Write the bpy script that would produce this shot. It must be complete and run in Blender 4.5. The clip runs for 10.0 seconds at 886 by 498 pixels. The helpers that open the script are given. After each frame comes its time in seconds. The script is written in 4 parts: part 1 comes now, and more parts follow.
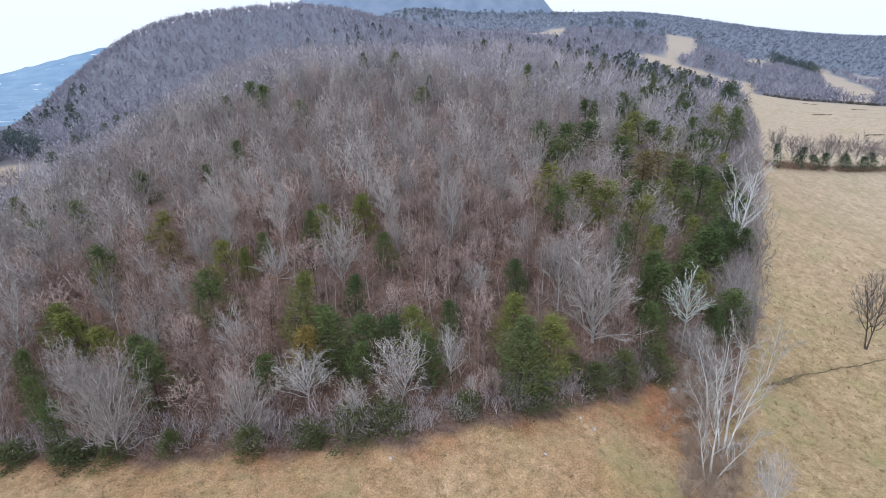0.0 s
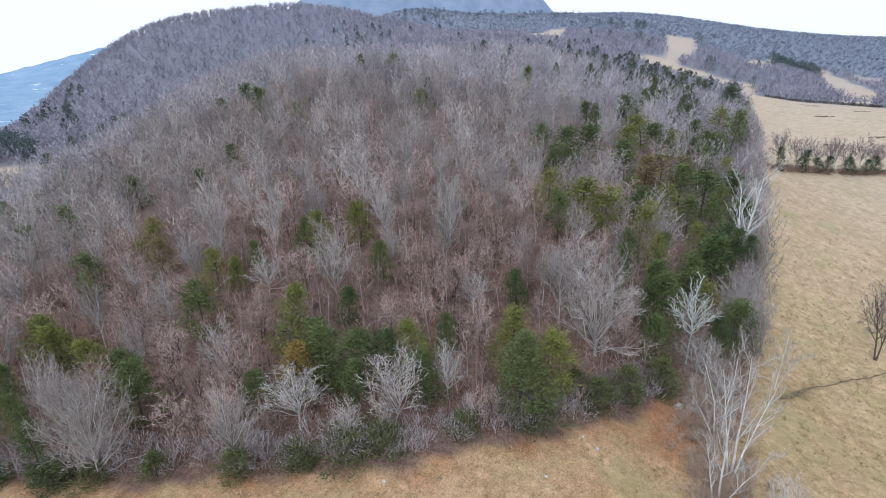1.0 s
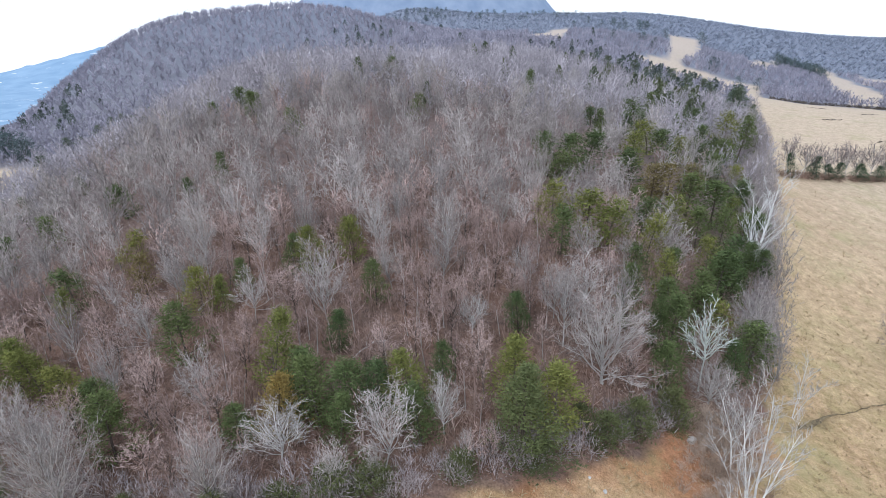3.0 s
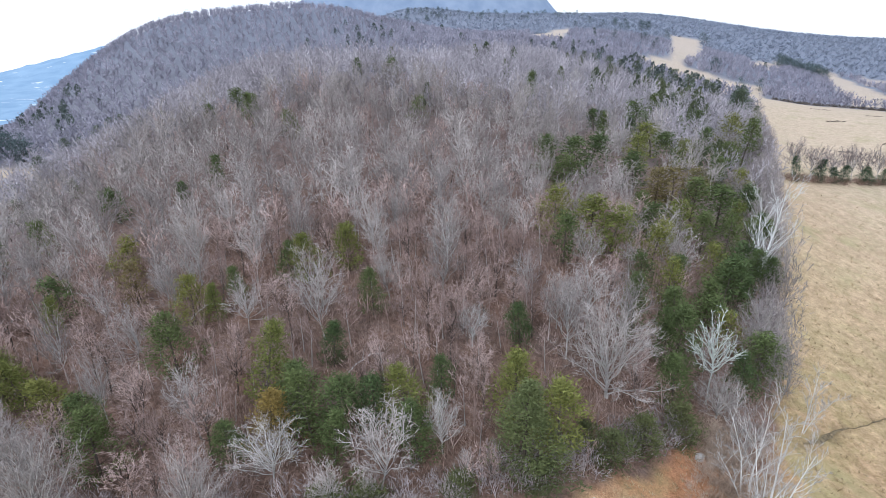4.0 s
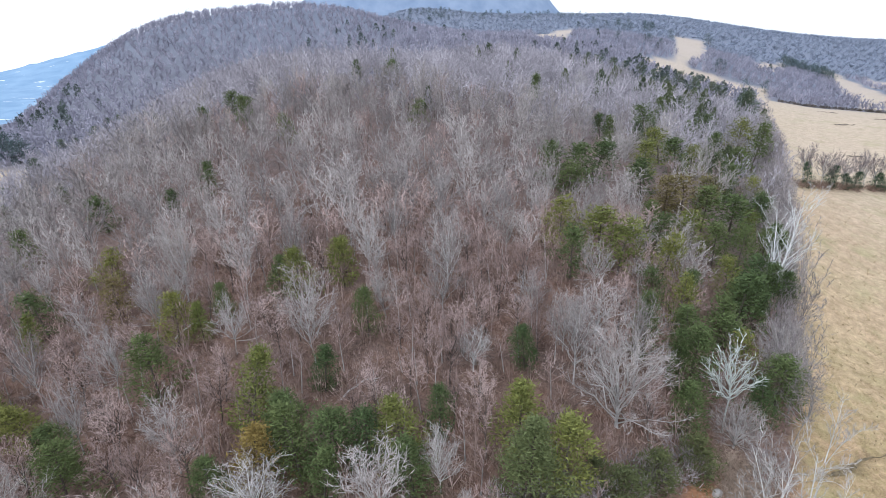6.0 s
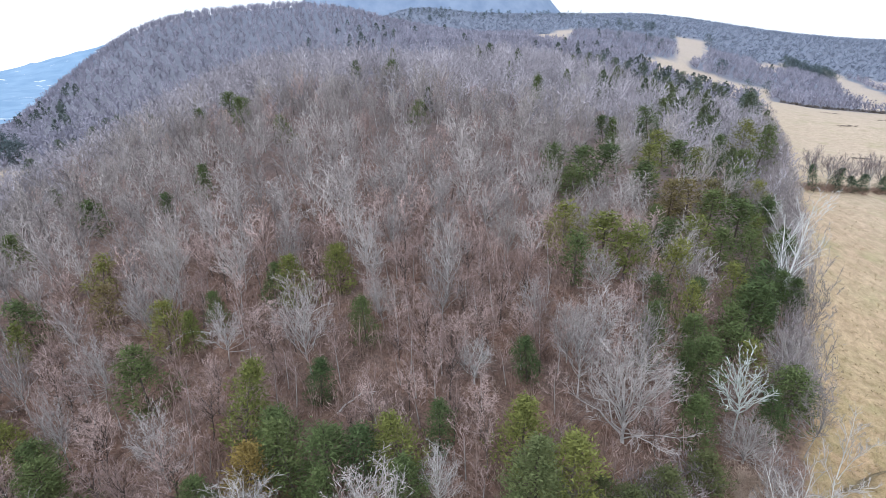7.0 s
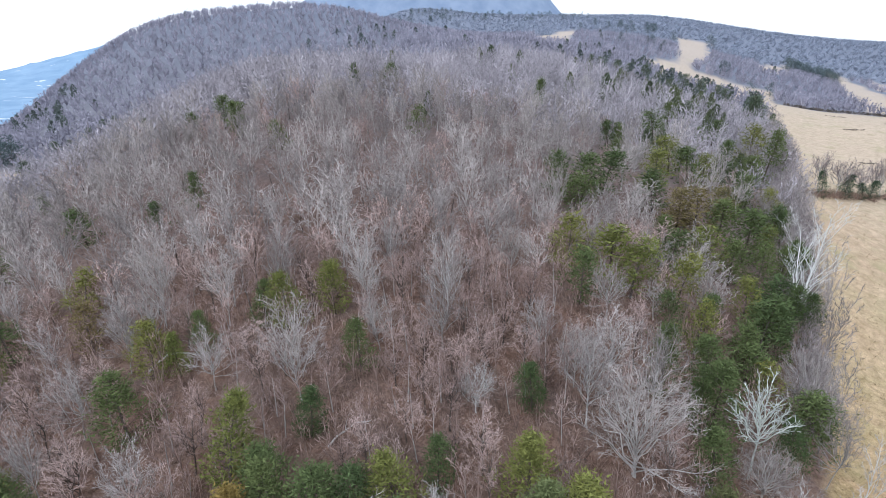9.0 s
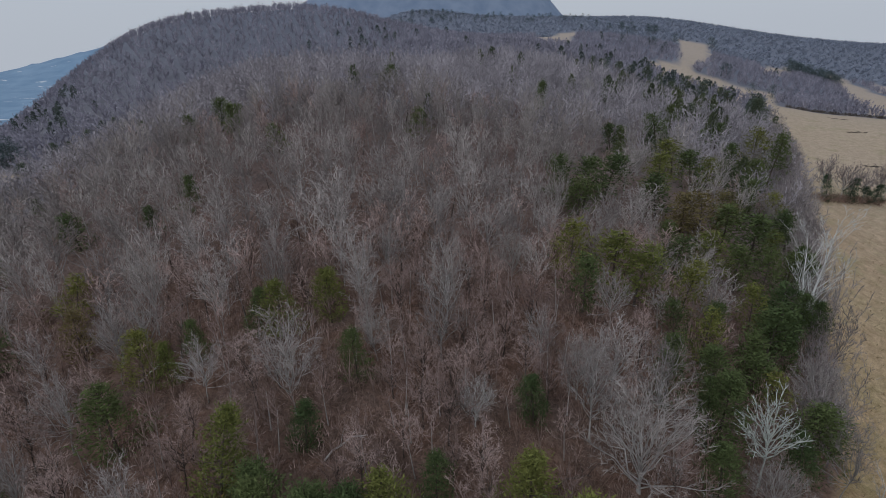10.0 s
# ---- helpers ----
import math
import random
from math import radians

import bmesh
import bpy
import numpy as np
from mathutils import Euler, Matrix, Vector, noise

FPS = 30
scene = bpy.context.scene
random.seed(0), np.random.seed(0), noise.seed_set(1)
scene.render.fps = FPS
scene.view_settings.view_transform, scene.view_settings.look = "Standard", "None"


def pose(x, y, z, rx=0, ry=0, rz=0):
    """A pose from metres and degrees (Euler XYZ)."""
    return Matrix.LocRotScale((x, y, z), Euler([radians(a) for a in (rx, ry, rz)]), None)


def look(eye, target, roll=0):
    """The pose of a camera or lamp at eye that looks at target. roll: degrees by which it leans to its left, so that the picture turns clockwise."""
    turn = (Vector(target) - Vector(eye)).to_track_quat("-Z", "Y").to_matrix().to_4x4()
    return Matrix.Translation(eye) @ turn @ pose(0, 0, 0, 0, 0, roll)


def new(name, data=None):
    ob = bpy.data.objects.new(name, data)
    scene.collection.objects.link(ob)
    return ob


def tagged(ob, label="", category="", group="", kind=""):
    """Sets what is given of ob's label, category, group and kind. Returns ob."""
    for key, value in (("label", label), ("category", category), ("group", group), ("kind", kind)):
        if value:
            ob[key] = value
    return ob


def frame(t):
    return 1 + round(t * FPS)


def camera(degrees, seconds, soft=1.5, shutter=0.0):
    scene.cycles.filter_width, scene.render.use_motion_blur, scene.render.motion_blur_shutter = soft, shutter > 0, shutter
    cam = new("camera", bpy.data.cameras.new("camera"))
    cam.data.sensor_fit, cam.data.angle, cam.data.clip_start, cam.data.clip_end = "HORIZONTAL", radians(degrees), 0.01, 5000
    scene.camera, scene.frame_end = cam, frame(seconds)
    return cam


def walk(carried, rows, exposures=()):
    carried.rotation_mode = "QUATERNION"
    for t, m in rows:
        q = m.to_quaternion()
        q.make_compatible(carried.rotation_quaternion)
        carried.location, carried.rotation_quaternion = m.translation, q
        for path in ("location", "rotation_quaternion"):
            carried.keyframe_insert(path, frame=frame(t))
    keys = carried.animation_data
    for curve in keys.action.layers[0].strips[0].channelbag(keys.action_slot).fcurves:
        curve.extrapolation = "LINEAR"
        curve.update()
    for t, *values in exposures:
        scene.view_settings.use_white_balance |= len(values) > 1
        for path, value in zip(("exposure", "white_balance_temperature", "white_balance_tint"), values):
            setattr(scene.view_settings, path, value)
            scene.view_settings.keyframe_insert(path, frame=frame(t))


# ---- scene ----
cam = camera(78.7, 10.0, soft=0.9)
PATH = [
    (0, (0.023, -0.746, 36.384), (0.02, 1.124, 35.674), -2.52),
    (0.5, (0.179, 0.4, 36.457), (0.177, 2.27, 35.747), -2.48),
    (1, (0.335, 1.547, 36.59), (0.333, 3.417, 35.881), -2.45),
    (1.5, (0.488, 2.613, 36.74), (0.486, 4.483, 36.032), -2.41),
    (2, (0.639, 3.701, 36.924), (0.634, 5.571, 36.215), -2.37),
    (2.5, (0.77, 4.742, 37.088), (0.764, 6.612, 36.378), -2.34),
    (4, (1.048, 7.806, 37.418), (1.039, 9.676, 36.707), -2.23),
    (4.5, (1.121, 8.774, 37.491), (1.11, 10.643, 36.78), -2.19),
    (5, (1.175, 9.716, 37.595), (1.163, 11.585, 36.885), -2.16),
    (5.5, (1.246, 10.666, 37.688), (1.232, 12.535, 36.978), -2.12),
    (7, (1.319, 13.449, 37.937), (1.303, 15.318, 37.226), -2.01),
    (7.5, (1.323, 14.383, 38.004), (1.307, 16.252, 37.292), -1.97),
    (8, (1.374, 15.295, 38.09), (1.357, 17.164, 37.38), -1.94),
    (8.5, (1.378, 16.164, 38.184), (1.362, 18.034, 37.475), -1.90),
    (9, (1.397, 16.966, 38.292), (1.38, 18.836, 37.583), -1.86),
    (9.5, (1.468, 17.724, 38.345), (1.45, 19.595, 37.639), -1.83),
    (10, (1.529, 18.428, 38.389), (1.51, 20.3, 37.684), -1.79),
]
LIGHT = [(0.0, -0.06), (1.0, 0.02), (2.5, 0.14), (4.0, 0.22), (5.5, 0.24), (9.5, 0.24), (9.6, 0.17), (9.7, -0.15), (9.8, -0.55), (9.9, -0.85), (10.0, -1.15)]
walk(cam, [(t, look(eye, target, lean)) for t, eye, target, lean in PATH], [(t, stops, 5300 + max(0.0, t - 9.6) * 450, 7) for t, stops in LIGHT])

# ---- light: a bright winter overcast ----
world = bpy.data.worlds.new("overcast")
world.use_nodes = True
scene.world = world
wn, wl = world.node_tree.nodes, world.node_tree.links
sky = wn.new("ShaderNodeTexSky")
sky.sky_type, sky.sun_disc = "NISHITA", False
sky.sun_elevation, sky.sun_rotation = radians(42), radians(215)
sky.dust_density = 4.0
dim = wn.new("ShaderNodeMixRGB")
dim.blend_type, dim.inputs[0].default_value = "MULTIPLY", 1.0
dim.inputs[2].default_value = (0.1, 0.1, 0.1, 1)
cloud = wn.new("ShaderNodeMixRGB")
cloud.inputs[0].default_value = 0.86
cloud.inputs[2].default_value = (1.05, 1.0, 0.965, 1)
wl.new(sky.outputs[0], dim.inputs[1])
wl.new(dim.outputs[0], cloud.inputs[1])
back = wn["Background"]
back.inputs[1].default_value = 1.2
wl.new(cloud.outputs[0], back.inputs[0])

sun = new("sun", bpy.data.lights.new("sun", "SUN"))
sun.data.energy, sun.data.angle, sun.data.color = 1.0, radians(35), (1.0, 0.95, 0.88)
sun.matrix_world = look((0, 0, 60), (20, 38, 20))


# ---- the lie of the land ----
BUMP_X, BUMP_Y = (-125, -75, -25, 25, 75, 125), (0, 65, 130, 195, 260)
BUMP_HEIGHTS = (1.1, 1.4, 0.7, 5.0, -9.2, -2.8, -4.2, 8.6, -5.9, -2.1, -1.5, -3.5, 12.7, -31.0, 36.8, -1.1, 0.6, -1.0, -8.7, 25.0, -0.4, 1.8, 11.9, -8.1, 0.7, 10.0, -2.4, 18.6, -7.2, 3.1)
HILLS = [  # x, y, spread east, spread north, height
    (-250, 384, 110, 138, 0.9),
    (-120, 422, 90, 125, -9.1),
    (0, 435, 90, 112, 24.7),
    (120, 422, 90, 112, 23.1),
    (-300, 550, 110, 150, 101.4),
    (-190, 589, 100, 112, -9.5),
    (-80, 640, 100, 112, 32.3),
    (30, 602, 90, 112, 4.8),
    (200, 422, 90, 112, -26.7),
    (300, 384, 120, 150, 4.6),
    (180, 614, 120, 150, 28.5),
    (330, 614, 130, 175, -8.0),
]
BANK = [
    (-40, 46, 13, 12, -1.5),
    (-20, 46, 13, 12, -0.6),
    (0, 50, 13, 12, 1.9),
    (18, 52, 13, 12, -0.2),
    (36, 60, 13, 12, -1.2),
    (18, 72, 13, 12, 5.1),
    (0, 70, 13, 12, 1.8),
    (-22, 66, 13, 12, 2.5),
]
VALES = [
    (-1100, 1200, 450, 550, -110.0),
    (480, 512, 160, 200, -17.3),
    (240, 922, 200, 225, 43.3),
    (450, 896, 200, 225, -16.1),
    (380, 1254, 230, 200, 48.9),
    (620, 973, 230, 250, 18.8),
    (150, 1306, 230, 225, 49.4),
    (700, 640, 200, 250, -12.1),
    (-420, 461, 100, 125, -88.6),
    (-430, 614, 110, 150, -7.1),
    (-90, 1331, 120, 188, 78.4),
    (90, 1331, 120, 188, -3.5),
    (-330, 333, 90, 100, -26.0),
    (60, 1024, 150, 162, -5.2),
    (-30, 512, 60, 75, 2.2),
    (-140, 666, 70, 88, 32.6),
    (60, 538, 60, 75, -14.1),
]
SHOULDER = [
    (-300, 520, 36, 70, -4.5),
    (-158, 628, 48, 75, 1.5),
    (290, 1190, 95, 130, -16.0),
    (-122, 152, 20, 24, -4.5),
    (-125, 65, 42, 54, -0.6),
    (-75, 65, 42, 54, 0.9),
    (-25, 65, 42, 54, -1.2),
    (25, 65, 42, 54, 1.5),
    (75, 65, 42, 54, -1.1),
    (-125, 130, 42, 54, -4.1),
    (-75, 130, 42, 54, 8.5),
    (-25, 130, 42, 54, -5.7),
    (25, 130, 42, 54, 1.2),
    (75, 130, 42, 54, -1.4),
    (-125, 195, 42, 54, -4.3),
    (-75, 195, 42, 54, 3.1),
    (-25, 195, 42, 54, -2.1),
    (25, 195, 42, 54, 1.7),
    (75, 195, 42, 54, 1.7),
    (-73, 139, 20, 22, 3.0),
    (-100, 135, 20, 22, 1.2),
    (-60, 110, 20, 22, 4.6),
    (-20, 90, 20, 22, 0.1),
    (20, 80, 20, 22, -1.4),
    (0, 60, 20, 22, 1.5),
    (-40, 70, 20, 22, -0.7),
    (40, 110, 20, 22, 4.0),
    (30, 130, 20, 22, 1.3),
    (65, 130, 20, 22, 0.6),
]
MOUNDS = [(x, y, 42, 54, BUMP_HEIGHTS[j * 6 + i]) for j, y in enumerate(BUMP_Y) for i, x in enumerate(BUMP_X)] + HILLS + VALES + BANK + SHOULDER
DITCH = ((36, 52.3), (39.3, 53.6), (44.2, 56.2), (51.8, 59), (59.3, 61.6), (72, 64.5), (90, 68))


def lay(x, y):
    """The height of the ground, for arrays of places."""
    x, y = np.asarray(x, float), np.asarray(y, float)
    z = np.zeros(np.broadcast(x, y).shape)
    for mx, my, sx, sy, h in MOUNDS:
        z = z + h * np.exp(-((x - mx) / sx) ** 2 / 2 - ((y - my) / sy) ** 2 / 2)
    return z


def ditch_depth(x, y):
    xs, ys = zip(*DITCH)
    off = np.abs(y - np.interp(x, xs, ys) - 0.35 * np.sin(x * 1.3) - 0.2 * np.sin(x * 3.1))
    wide = 0.45 + 0.9 * np.exp(-((x - 41) / 4) ** 2)
    return np.clip(1 - off / wide, 0, 1) * ((x > 36) & (x < 95))


def ripple(x, y, size, seed=0.0):
    """Cheap smooth unevenness between about -1 and 1."""
    a, b = x / size + seed, y / size - seed
    return (np.sin(a * 1.7 + np.sin(b * 1.3 + seed)) + np.sin(b * 2.1 + 1.7 * np.sin(a * 0.9)) + np.sin((a + b) * 3.3 + seed)) / 3


WOOD_X = (-200, -60, -39.5, -29.2, -19.1, -12, -4.8, 4.1, 10.7, 17.2, 23.5, 28)
WOOD_Y = (51, 39.5, 37.8, 37.1, 36.2, 36.1, 36.6, 38.9, 41.2, 44.4, 48.4, 50.5)
EAST_Y = (46, 57, 69, 89, 113, 135, 204, 340, 420)
EAST_X = (29, 37.5, 44.5, 56, 69, 82, 117, 188, 215)


FIELDS = (  # the fields across the valley, corner by corner
    ((165, 500), (226, 545), (211, 495), (230, 486), (262, 458), (172, 306), (164, 316), (156, 336), (152, 366), (146, 392)),
    ((338, 846), (388, 850), (276, 602), (245, 556), (222, 528), (205, 505)),
    ((356, 668), (424, 716), (362, 602), (316, 572)),
    ((449, 686), (463, 680), (424, 584), (336, 422), (268, 340), (262, 350), (322, 460)),
    ((472, 636), (478, 600), (400, 500), (412, 548)),
    ((104, 668), (178, 885), (204, 885), (135, 610), (92, 480)),
)


def inside(x, y, ring):
    """Metres to the nearest side of a field: over 0 within it."""
    near, odd = np.full(x.shape, 1e9), np.zeros(x.shape, bool)
    for (ax, ay), (bx, by) in zip(ring, ring[1:] + ring[:1]):
        ex, ey = bx - ax, by - ay
        k = np.clip(((x - ax) * ex + (y - ay) * ey) / (ex * ex + ey * ey), 0, 1)
        near = np.minimum(near, np.hypot(x - ax - k * ex, y - ay - k * ey))
        odd ^= ((ay > y) != (by > y)) & (x < ex * (y - ay) / (ey if ey else 1e-9) + ax)
    return np.where(odd, near, -near)


def meadow(x, y):
    """Over 0 on grass, below 0 under trees: metres to the edge, roughly."""
    x, y = np.asarray(x, float), np.asarray(y, float)
    d, az = np.hypot(x, y), np.degrees(np.arctan2(x, np.maximum(y, 1e-3)))
    wave = ripple(x, y, 3.0) * 0.9
    south = np.interp(x, WOOD_X, WOOD_Y) - y
    east = (x - np.interp(y, EAST_Y, EAST_X)) * 0.8
    east = np.minimum(east, 418 - (az - 33) * 2.2 + 5 * np.sin(az * 1.1) - d)
    near = np.where(x > 28, np.where(y < 47, 20.0, east), np.maximum(south, east)) + wave
    near = np.where(y < 0, 20.0, near)
    patches = [
        24 - np.hypot((az + 40) * 5, (d - 272) * 0.9),
    ]
    patches += [inside(x, y, ring) for ring in FIELDS]
    for p in patches:
        near = np.maximum(near, p + ripple(x, y, 14.0) * 3)
    return near


# ---- materials ----
def material(name, rough=0.9):
    m = bpy.data.materials.new(name)
    m.use_nodes = True
    n, l = m.node_tree.nodes, m.node_tree.links
    b = n["Principled BSDF"]
    b.inputs["Roughness"].default_value = rough
    b.inputs["Specular IOR Level"].default_value = 0.15
    return m, n, l, b


def grain(n, l, scale, detail=4.0, rough=0.6):
    pos = n.new("ShaderNodeNewGeometry")
    t = n.new("ShaderNodeTexNoise")
    t.inputs["Scale"].default_value, t.inputs["Detail"].default_value, t.inputs["Roughness"].default_value = scale, detail, rough
    l.new(pos.outputs["Position"], t.inputs["Vector"])
    return t.outputs["Fac"]


def ramp(n, l, fac, stops):
    r = n.new("ShaderNodeValToRGB")
    while len(r.color_ramp.elements) < len(stops):
        r.color_ramp.elements.new(0.5)
    for e, (p, c) in zip(r.color_ramp.elements, stops):
        e.position, e.color = p, (*c, 1)
    l.new(fac, r.inputs[0])
    return r.outputs[0]


def mix(n, l, fac, a, b, blend="MIX"):
    m = n.new("ShaderNodeMixRGB")
    m.blend_type = blend
    for i, v in enumerate((fac, a, b)):
        if isinstance(v, (int, float)):
            m.inputs[i].default_value = v
        elif isinstance(v, tuple):
            m.inputs[i].default_value = (*v, 1)
        else:
            l.new(v, m.inputs[i])
    return m.outputs[0]


def wood_stuff(name, dark, light, scale=0.35, single=True, rough=0.9, vary=0.6):
    """Bark, twigs or needles: a shade for each tree, drifting through the crown."""
    m, n, l, b = material(name, rough)
    if single:
        pick = n.new("ShaderNodeObjectInfo").outputs["Random"]
    else:
        a = n.new("ShaderNodeAttribute")
        a.attribute_name = "shade"
        pick = a.outputs["Fac"]
    fine = grain(n, l, scale, 3.0)
    isl = n.new("ShaderNodeNewGeometry").outputs["Random Per Island"]
    c = mix(n, l, pick, dark, light)
    c = mix(n, l, 0.55, c, ramp(n, l, fine, ((0.3, (0.55, 0.55, 0.55)), (0.7, (1.3, 1.3, 1.3)))), "MULTIPLY")
    c = mix(n, l, 0.5, c, ramp(n, l, isl, ((0.0, (1 - vary,) * 3), (1.0, (1 + vary,) * 3))), "MULTIPLY")
    l.new(c, b.inputs["Base Color"])
    return m


def make_ground():
    m, n, l, b = material("ground_cover", 0.95)
    a = n.new("ShaderNodeAttribute")
    a.attribute_name = "grass"
    g = a.outputs["Fac"]
    d = n.new("ShaderNodeAttribute")
    d.attribute_name = "earth"
    rim = n.new("ShaderNodeAttribute")
    rim.attribute_name = "sedge"
    wide, mid, fine, tiny = grain(n, l, 0.03), grain(n, l, 0.22, 5), grain(n, l, 1.3, 6, 0.7), grain(n, l, 5.0, 5, 0.75)
    straw = ramp(n, l, wide, ((0.35, (0.448, 0.315, 0.195)), (0.5, (0.49, 0.36, 0.225)), (0.68, (0.425, 0.332, 0.195))))
    straw = mix(n, l, ramp(n, l, mid, ((0.46, (0, 0, 0)), (0.66, (0.6, 0.6, 0.6)))), straw, (0.36, 0.305, 0.15))
    fleck = grain(n, l, 2.6, 3, 0.65)
    straw = mix(n, l, ramp(n, l, fleck, ((0.52, (0, 0, 0)), (0.63, (0.75, 0.75, 0.75)))), straw, (0.28, 0.215, 0.105))
    straw = mix(n, l, rim.outputs["Fac"], straw, (0.36, 0.175, 0.095))
    straw = mix(n, l, 0.8, straw, ramp(n, l, fine, ((0.32, (0.6, 0.58, 0.5)), (0.5, (0.98, 0.98, 0.95)), (0.68, (1.25, 1.23, 1.2)))), "MULTIPLY")
    straw = mix(n, l, 0.7, straw, ramp(n, l, tiny, ((0.34, (0.55, 0.52, 0.46)), (0.5, (1.0, 0.99, 0.97)), (0.66, (1.32, 1.31, 1.28)))), "MULTIPLY")
    litter = ramp(n, l, fine, ((0.3, (0.098, 0.06, 0.043)), (0.5, (0.185, 0.116, 0.086)), (0.72, (0.28, 0.19, 0.148))))
    litter = mix(n, l, ramp(n, l, mid, ((0.4, (0, 0, 0)), (0.7, (0.7, 0.7, 0.7)))), litter, (0.15, 0.118, 0.105))
    litter = mix(n, l, 0.8, litter, ramp(n, l, tiny, ((0.34, (0.5, 0.48, 0.46)), (0.66, (1.45, 1.42, 1.4)))), "MULTIPLY")
    # litter turns greyer the farther off it lies
    faded = n.new("ShaderNodeAttribute")
    faded.attribute_name = "fade"
    litter = mix(n, l, faded.outputs["Fac"], litter, ramp(n, l, fine, ((0.3, (0.15, 0.136, 0.14)), (0.7, (0.27, 0.25, 0.265)))))
    # far litter is tinted blue-grey: haze put into the colour
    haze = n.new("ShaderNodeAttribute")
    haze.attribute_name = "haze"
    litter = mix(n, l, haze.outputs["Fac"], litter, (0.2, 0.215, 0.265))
    # far straw is paled as haze would, in the colour itself
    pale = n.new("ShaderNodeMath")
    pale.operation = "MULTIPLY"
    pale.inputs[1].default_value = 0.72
    l.new(faded.outputs["Fac"], pale.inputs[0])
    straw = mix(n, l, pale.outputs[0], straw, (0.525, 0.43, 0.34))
    patch = grain(n, l, 0.55, 6, 0.75)
    straw = mix(n, l, 0.75, straw, ramp(n, l, patch, ((0.36, (0.78, 0.77, 0.7)), (0.5, (1.0, 0.99, 0.97)), (0.64, (1.2, 1.19, 1.18)))), "MULTIPLY")
    speck = grain(n, l, 9.0, 3, 0.8)
    straw = mix(n, l, 0.55, straw, ramp(n, l, speck, ((0.38, (0.6, 0.56, 0.5)), (0.5, (1.0, 1.0, 1.0)), (0.62, (1.3, 1.3, 1.28)))), "MULTIPLY")
    clover = grain(n, l, 0.09, 5, 0.7)
    straw = mix(n, l, ramp(n, l, clover, ((0.54, (0, 0, 0)), (0.68, (0.45, 0.45, 0.45)))), straw, (0.3, 0.285, 0.13))
    # the farthest straw gets a second tint of painted haze
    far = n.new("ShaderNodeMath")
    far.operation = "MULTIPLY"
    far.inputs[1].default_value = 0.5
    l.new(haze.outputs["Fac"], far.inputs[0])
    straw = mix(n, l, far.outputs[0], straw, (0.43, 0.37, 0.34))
    c = mix(n, l, g, litter, straw)
    c = mix(n, l, d.outputs["Fac"], c, (0.075, 0.055, 0.035))
    l.new(c, b.inputs["Base Color"])
    bump = n.new("ShaderNodeBump")
    bump.inputs["Strength"].default_value, bump.inputs["Distance"].default_value = 0.45, 0.2
    l.new(mix(n, l, 0.5, fine, tiny), bump.inputs["Height"])
    l.new(bump.outputs[0], b.inputs["Normal"])
    return m


GROUND = make_ground()
BARK_GREY = wood_stuff("grey_bark", (0.34, 0.32, 0.3), (0.55, 0.52, 0.49), 2.0)
BARK_DARK = wood_stuff("dark_bark", (0.07, 0.055, 0.045), (0.13, 0.105, 0.09), 2.0)
BARK_WHITE = wood_stuff("white_bark", (0.60, 0.58, 0.55), (0.74, 0.72, 0.69), 0.9)
BARK_PURE = wood_stuff("chalky_bark", (0.72, 0.71, 0.69), (0.8, 0.79, 0.77), 0.9, vary=0.2)
BARK_LICHEN = wood_stuff("lichen_bark", (0.5, 0.52, 0.48), (0.6, 0.63, 0.58), 1.4)
TWIG_GREY = wood_stuff("grey_twigs", (0.25, 0.22, 0.207), (0.5, 0.45, 0.423))
TWIG_SILVER = wood_stuff("silver_grey_twigs", (0.34, 0.303, 0.28), (0.43, 0.385, 0.358))
BARK_SILVER = wood_stuff("silver_grey_bark", (0.4, 0.375, 0.35), (0.5, 0.47, 0.44), 2.0)
TWIG_DARK = wood_stuff("dark_twigs", (0.19, 0.165, 0.153), (0.23, 0.2, 0.188))
TWIG_TAN = wood_stuff("reddish_twigs", (0.235, 0.165, 0.144), (0.52, 0.395, 0.355))
TWIG_MAUVE = wood_stuff("mauve_twigs", (0.21, 0.172, 0.165), (0.34, 0.28, 0.272))
TWIG_WHITE = wood_stuff("pale_twigs", (0.4, 0.365, 0.34), (0.52, 0.48, 0.45))
NEEDLE_GREEN = wood_stuff("cedar_needles", (0.078, 0.108, 0.042), (0.13, 0.155, 0.056), 0.8)
NEEDLE_YELLOW = wood_stuff("yellowish_needles", (0.15, 0.166, 0.046), (0.215, 0.212, 0.058), 0.8)
NEEDLE_RUST = wood_stuff("rusty_needles", (0.154, 0.132, 0.055), (0.198, 0.154, 0.066), 0.8)
NEEDLE_GOLD = wood_stuff("golden_needles", (0.21, 0.16, 0.05), (0.25, 0.18, 0.055), 0.8)
NEEDLE_DARK = wood_stuff("dark_needles", (0.055, 0.09, 0.052), (0.085, 0.122, 0.068), 0.8)
# needles of far-off trees, paled and blued in colour to show haze
NEEDLE_FAR_HAZE = wood_stuff("haze_greyed_needles", (0.095, 0.12, 0.078), (0.135, 0.155, 0.096), 0.8)
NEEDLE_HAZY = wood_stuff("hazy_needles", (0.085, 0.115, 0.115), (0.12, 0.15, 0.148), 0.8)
NEEDLE_BUSH = wood_stuff("bushy_needles", (0.085, 0.098, 0.042), (0.135, 0.142, 0.058), 0.8)
NEEDLE_PINE = wood_stuff("pine_needles", (0.135, 0.155, 0.062), (0.165, 0.182, 0.074), 0.8)
